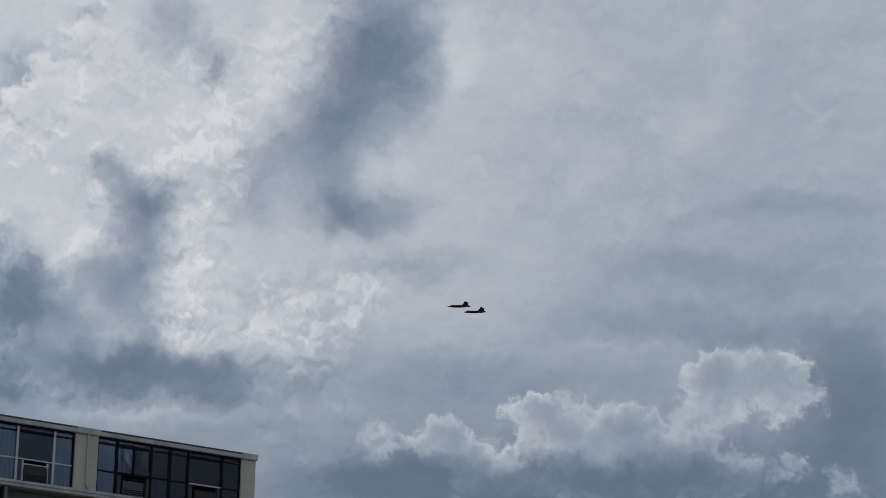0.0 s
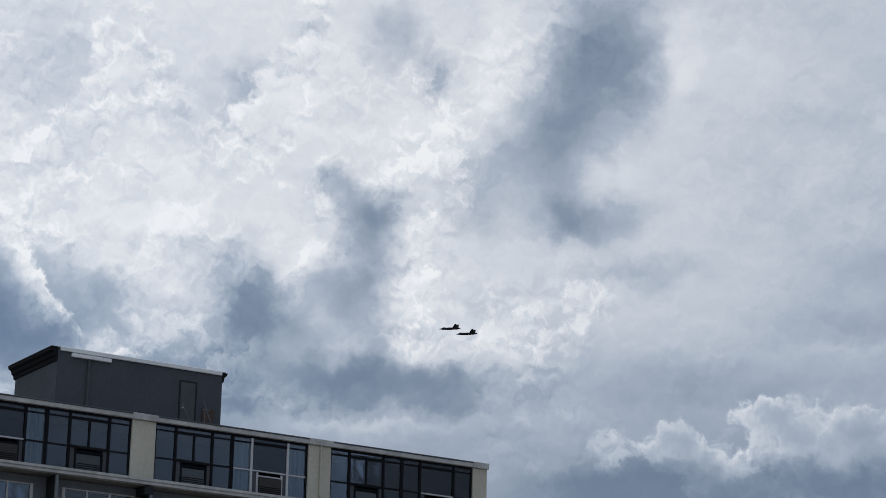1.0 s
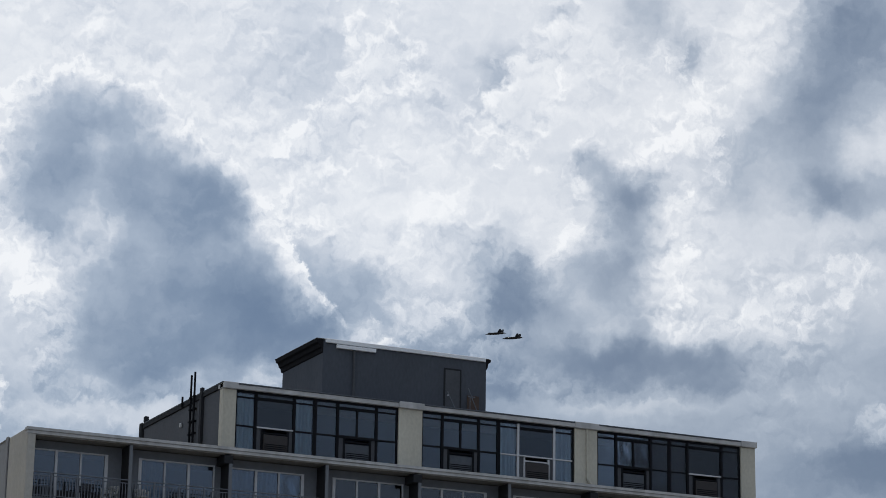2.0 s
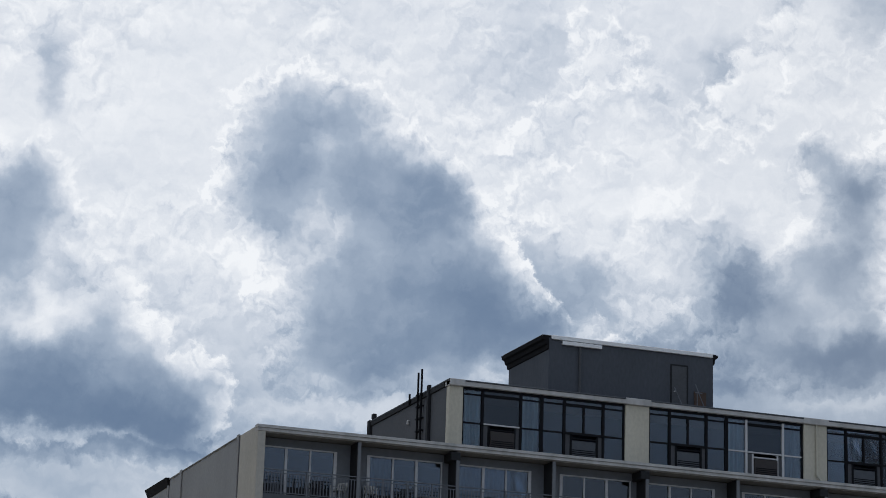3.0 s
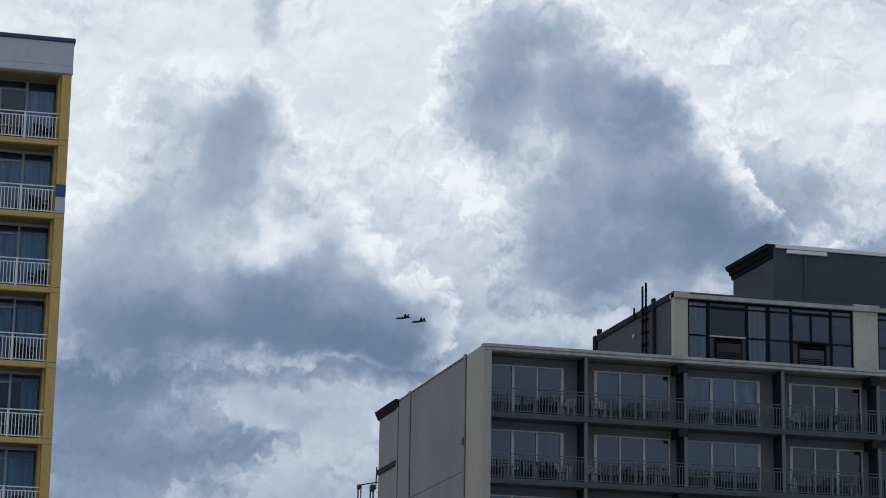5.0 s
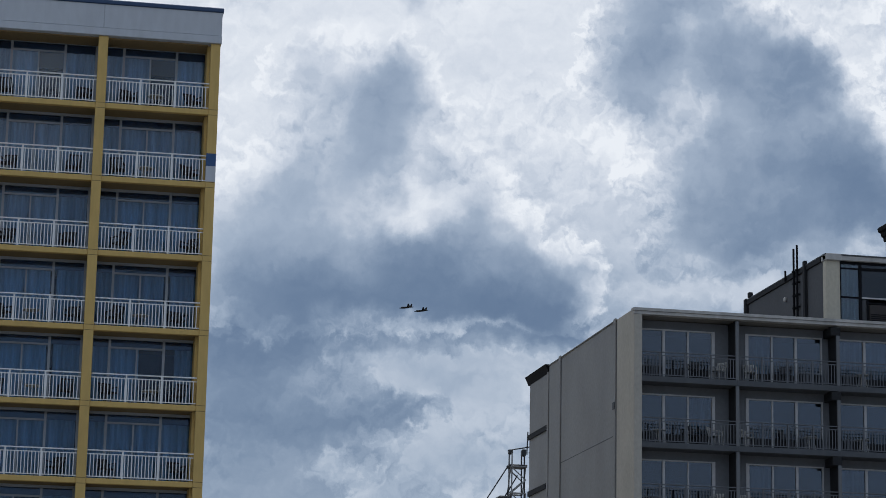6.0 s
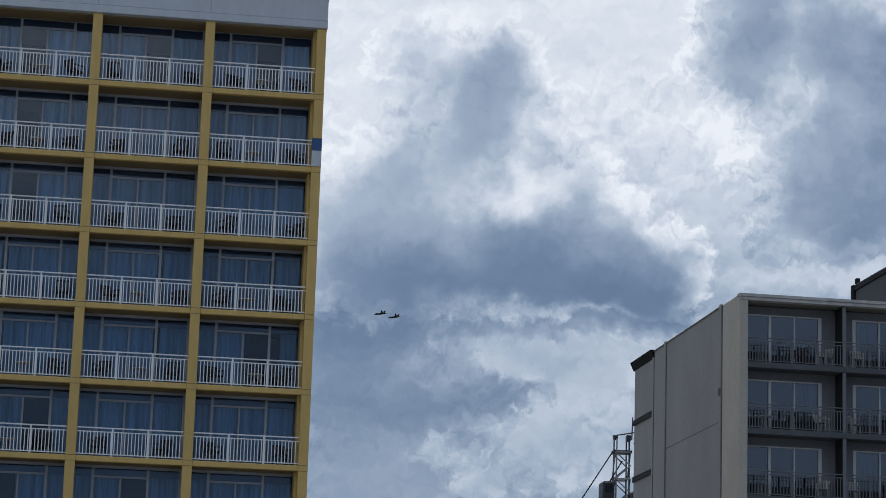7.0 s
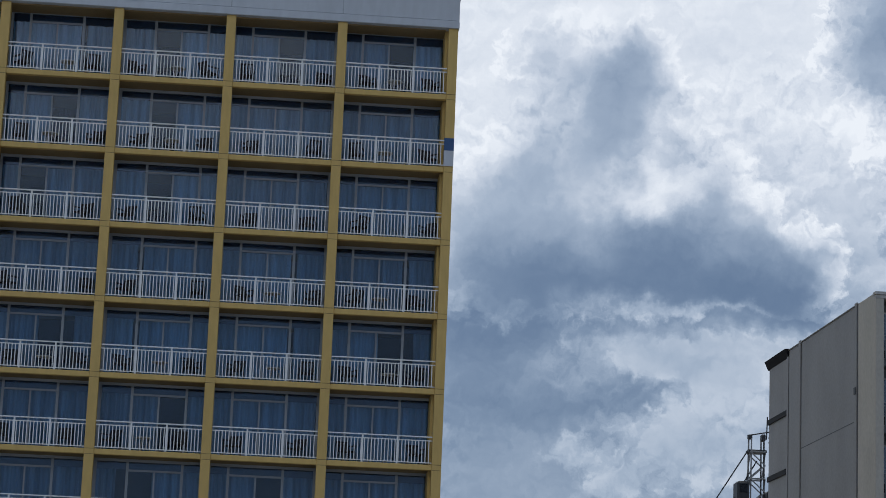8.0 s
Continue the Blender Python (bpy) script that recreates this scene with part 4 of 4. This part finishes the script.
# ---- lift house on the roof ----
lift = thing("lift_house", at(LX, LY, UZ1 + 0.05), "dark slate stucco lift house with moulded cornice on the roof", "roof building")
PX0, PX1, PY0, PY1, PH = 13.95, 22.12, 2.44, 7.2, 26.98 - UZ1 - 0.05
part("wall", boxes((PX0, PX1, PY0, PY1, 0, PH - 0.06)), PENT, lift, "dark slate stucco wall")
for x0, x1, s in ((PX0 - 0.36, PX0 - 0.003, -1), (PX1 + 0.003, PX1 + 0.26, 1)):
    cor = bmesh.new()
    if s < 0:
        prof = [(x1, PH - 0.62), (x1 - 0.05, PH - 0.58), (x1 - 0.08, PH - 0.42), (x1 - 0.16, PH - 0.38), (x1 - 0.2, PH - 0.22), (x0 + 0.04, PH - 0.16), (x0, PH), (x1, PH)]
    else:
        prof = [(x0, PH - 0.5), (x0, PH), (x1, PH), (x1 - 0.04, PH - 0.12), (x0 + 0.1, PH - 0.22), (x0 + 0.06, PH - 0.42)]
    prism(cor, prof, PY0 - 0.03, PY1 + 0.1)
    part("cornice", cor, BLACK_TRIM, lift, "dark moulded cornice")
part("roof", boxes((PX0 - 0.3, PX1 + 0.2, PY0 + 0.05, PY1 + 0.08, PH + 0.002, PH + 0.05)), ROOFING, lift)
part("gutter", boxes((PX0 + 0.1, PX1 - 0.05, PY0 - 0.1, PY0 - 0.003, PH - 0.15, PH + 0.04), bevel=0.02), WHITE_RAIL, lift, "pale metal gutter")
part("gutter_board", boxes((PX0 + 0.62, PX0 + 2.55, PY0 - 0.14, PY0 - 0.005, PH - 0.36, PH - 0.19), bevel=0.015), WHITE_RAIL, lift, "pale board under the gutter")
pipe = bmesh.new()
bar(pipe, (PX0 + 1.5, PY0 - 0.06, 0), (PX0 + 1.5, PY0 - 0.06, PH - 0.37), 0.06)
part("downpipe", pipe, SIDE_GREY, lift, "grey downpipe")
part("door_frame", boxes((19.96, 20.03, PY0 - 0.04, PY0 - 0.002, 0, 2.27), (20.77, 20.84, PY0 - 0.04, PY0 - 0.002, 0, 2.27), (20.03, 20.77, PY0 - 0.04, PY0 - 0.002, 2.2, 2.27)), DARK_FIN, lift)
door = part("door", boxes((20.032, 20.768, PY0 - 0.03, PY0 - 0.003, 0.01, 2.198)), SIDE_GREY, lift, "dark grey metal roof door")
knob = bmesh.new()
bar(knob, (20.15, PY0 - 0.09, 1.0), (20.15, PY0 - 0.031, 1.0), 0.035)
part("handle", knob, WHITE_FRAME, door)
part("rusty_panel", boxes((21.15, 21.75, PY0 - 0.05, PY0 - 0.003, 0.25, 1.1)), RUST, lift, "rusty metal panel on the wall")
aer = thing("roof_aerial", at(LX, LY, UZ1 + 0.05), "thin leaning metal aerial rods on the roof", "aerial")
for i, (a, b) in enumerate((((20.5, 2.0, 0), (19.95, 2.0, 1.1)), ((21.6, 2.0, 0), (21.0, 2.0, 1.35)), ((21.1, 2.0, 0), (21.1, 2.0, 0.95)))):
    rod = bmesh.new()
    bar(rod, a, b, 0.022)
    part("rod", rod, RAIL_GREY, aer)
tip = bmesh.new()
bar(tip, (21.0, 2.0, 0.95), (21.35, 2.0, 0.95), 0.03)
part("arm", tip, RAIL_GREY, aer)

# ---- crane behind the block ----
crane = thing("crane", at(35.75, 154.0), "grey lattice construction crane behind the grey hotel block", "crane")
CT, CW = 23.0, 0.5
for sx in (-1, 1):
    for sy in (-1, 1):
        leg = bmesh.new()
        bar(leg, (sx * CW * 1.15, sy * CW * 1.15, 0), (sx * CW * 0.82, sy * CW * 0.82, CT), 0.055, 6)
        part("leg", leg, CRANE_DARK if sx > 0 else CRANE_STEEL, crane)
for k in range(12):
    z0 = CT - 0.9 - k * 1.75
    rods = []
    for sy in (-1, 1):
        rods += [((-CW, sy * CW, z0), (CW, sy * CW, z0), 0.06), ((-CW, sy * CW, z0), (CW, sy * CW, z0 - 0.87), 0.045), ((CW, sy * CW, z0 - 0.87), (-CW, sy * CW, z0 - 1.75), 0.045)]
    for sx in (-1, 1):
        rods.append(((sx * CW, -CW, z0), (sx * CW, CW, z0 - 1.75), 0.04))
    for p, q, r in rods:
        b = bmesh.new()
        bar(b, p, q, r, 5)
        part("brace", b, CRANE_STEEL, crane)
part("head_beam", boxes((-0.6, 0.62, -0.45, 0.45, CT - 0.95, CT - 0.75), bevel=0.04), CRANE_DARK, crane)
part("head_sheave", boxes((0.3, 0.58, -0.25, 0.25, CT - 0.15, CT + 0.3), bevel=0.06), CRANE_DARK, crane)
part("head_sheave", boxes((-0.56, -0.3, -0.25, 0.25, CT - 0.05, CT + 0.25), bevel=0.06), CRANE_DARK, crane)
cab = part("cab", boxes((-1.35, -0.55, -0.7, 0.7, 18.9, 20.15), bevel=0.12), CRANE_DARK, crane, "dark crane cab")
part("window", boxes((-1.2, -0.7, -0.735, -0.702, 19.4, 19.95)), GLASS_DARK, cab)
part("deck", boxes((-2.6, 1.6, -1.2, 1.2, 18.0, 18.7), bevel=0.08), CRANE_RED, crane, "dull red crane deck")
part("winch", boxes((0.6, 1.5, -0.8, 0.8, 18.72, 19.6), bevel=0.15), CRANE_DARK, crane)
part("counterweight", boxes((-3.6, -2.65, -1.0, 1.0, 17.6, 18.5), bevel=0.1), CRANE_DARK, crane)
for a, b in (((-0.5, 0, CT - 0.7), (-2.9, 0, 18.5)), ((0.1, 0.2, CT - 1.4), (-1.6, 0.2, 18.7)), ((0.8, 0, CT + 0.1), (4.4, 0, CT + 0.9)), ((-0.6, 0, CT + 0.2), (4.4, 0, CT + 1.2)), ((0.8, 0, CT - 0.2), (4.4, 0, CT - 1.6)), ((0.7, 0.1, CT), (0.75, 0.1, CT + 1.5))):
    c = bmesh.new()
    bar(c, a, b, 0.045, 5)
    part("cable", c, CRANE_DARK, crane)


# ---- fighter aircraft ----
def loft(bm, rings):
    """Skin between rings of equal count, closed at both ends."""
    vs = [[bm.verts.new(p) for p in r] for r in rings]
    n = len(vs[0])
    for a, b in zip(vs, vs[1:]):
        for i in range(n):
            j = (i + 1) % n
            bm.faces.new((a[i], a[j], b[j], b[i]))
    bm.faces.new(vs[0][::-1])
    bm.faces.new(vs[-1])
    bmesh.ops.recalc_face_normals(bm, faces=bm.faces)


def plate(bm, outline, thick, axis):
    """A thin tapered panel from an outline of points, thickened along axis."""
    off = Vector(axis).normalized() * thick / 2
    c = sum((Vector(p) for p in outline), Vector()) / len(outline)
    up = [bm.verts.new(Vector(p) + off * (0.25 + 0.0)) for p in outline]
    dn = [bm.verts.new(Vector(p) - off * (0.25 + 0.0)) for p in outline]
    ca, cb = bm.verts.new(c + off), bm.verts.new(c - off)
    n = len(outline)
    for i in range(n):
        j = (i + 1) % n
        bm.faces.new((up[i], up[j], ca))
        bm.faces.new((dn[j], dn[i], cb))
        bm.faces.new((up[j], up[i], dn[i], dn[j]))
    bmesh.ops.recalc_face_normals(bm, faces=bm.faces)


def fighter(m):
    """Twin-tailed fighter, 18.9 m long; nose towards local -x, up z."""
    j = thing("fighter_jet", m, "dark grey twin-tailed fighter jet in flight", "aircraft", "pair of fighter jets")
    body = bmesh.new()
    rings = []
    for x, w, top, bot, sq in ((-9.4, 0.05, 0.0, -0.1, 1.0), (-8.2, 0.45, 0.28, -0.42, 1.0), (-6.4, 0.8, 0.55, -0.7, 0.95), (-4.4, 1.0, 0.75, -0.95, 0.85),
                              (-2.4, 1.75, 0.85, -1.05, 0.65), (0.5, 2.1, 0.85, -1.1, 0.6), (3.5, 2.05, 0.75, -1.0, 0.6), (6.0, 1.75, 0.6, -0.8, 0.6), (7.4, 1.5, 0.45, -0.6, 0.6)):
        ring = []
        for k in range(16):
            a = 2 * math.pi * k / 16
            c, s = math.cos(a), math.sin(a)
            c, s = math.copysign(abs(c) ** sq, c), math.copysign(abs(s) ** sq, s)
            ring.append((x, w * c, (top if s > 0 else -bot) * s))
        rings.append(ring)
    loft(body, rings)
    part("fuselage", body, JET_GREY, j)
    glass = bmesh.new()
    loft(glass, [[(x, w * math.cos(2 * math.pi * k / 10), z + h * math.sin(2 * math.pi * k / 10)) for k in range(10)] for x, w, z, h in
                 ((-7.0, 0.1, 0.42, 0.05), (-6.2, 0.42, 0.6, 0.42), (-5.2, 0.48, 0.75, 0.52), (-4.0, 0.42, 0.78, 0.38), (-2.6, 0.2, 0.8, 0.12))])
    part("canopy", glass, CANOPY, j, "dark tinted canopy")
    for s in (-1, 1):
        wing = bmesh.new()
        plate(wing, [(-2.8, s * 1.7, 0.0), (3.3, s * 6.7, -0.12), (4.9, s * 6.7, -0.12), (5.2, s * 1.7, 0.0)], 0.5, (0, 0, 1))
        part("wing", wing, JET_GREY, j)
        strake = bmesh.new()
        plate(strake, [(-6.0, s * 0.7, 0.12), (-2.6, s * 1.9, 0.05), (0.0, s * 1.9, 0.05), (0.0, s * 0.8, 0.1)], 0.25, (0, 0, 1))
        part("strake", strake, JET_GREY, j)
        tail = bmesh.new()
        plate(tail, [(5.6, s * 1.4, 0.0), (8.2, s * 4.4, -0.05), (9.3, s * 4.3, -0.05), (8.9, s * 1.4, 0.0)], 0.25, (0, 0, 1))
        part("tailplane", tail, JET_GREY, j)
        fin = bmesh.new()
        plate(fin, [(3.2, s * 1.45, 0.4), (5.9, s * 2.75, 3.35), (7.5, s * 2.75, 3.35), (7.6, s * 1.45, 0.4)], 0.3, (0, 1, -0.4 * s))
        part("tail_fin", fin, JET_GREY, j)
        noz = bmesh.new()
        loft(noz, [[(x, s * 0.72 + r * math.cos(2 * math.pi * k / 12), -0.08 + r * math.sin(2 * math.pi * k / 12)) for k in range(12)] for x, r in ((6.8, 0.62), (8.3, 0.58), (9.2, 0.45))])
        part("nozzle", noz, JET_DARK, j)
        inlet = bmesh.new()
        loft(inlet, [[(x, s * (1.35 + 0.42 * math.cos(2 * math.pi * k / 8)), -0.35 + h * math.sin(2 * math.pi * k / 8)) for k in range(8)] for x, h in ((-3.3, 0.5), (-1.0, 0.62), (2.0, 0.6))])
        part("air_intake", inlet, JET_GREY, j)
    return j


lead = fighter(pose(1152, 1480, 497, 0, 0, 0))
wing_man = fighter(pose(1169, 1480, 495, 0, 0, 0))


def motions():
    """Both jets fly straight on, away from the viewer."""
    for jet, p, v in ((lead, (1152.5, 1480.0, 497.1), (-117.3, 163.1, -0.8)), (wing_man, (1168.8, 1480.0, 495.3), (-117.5, 162.3, -1.1))):
        yaw = math.degrees(math.atan2(v[1], v[0])) + 180.0
        walk(jet, [(t, pose(p[0] + v[0] * t + 1.5 * slip, p[1] + v[1] * t - 1.2 * slip, p[2] + v[2] * t - 1.5 * slip, BANK, 2.0, yaw))
                   for t, slip in ((0.0, 1.0), (0.5, 0.0), (1.0, -0.3), (2.0, 0.0), (4.0, 0.0), (6.0, 0.0), (8.0, 0.0))])


BANK = 7.0
motions()
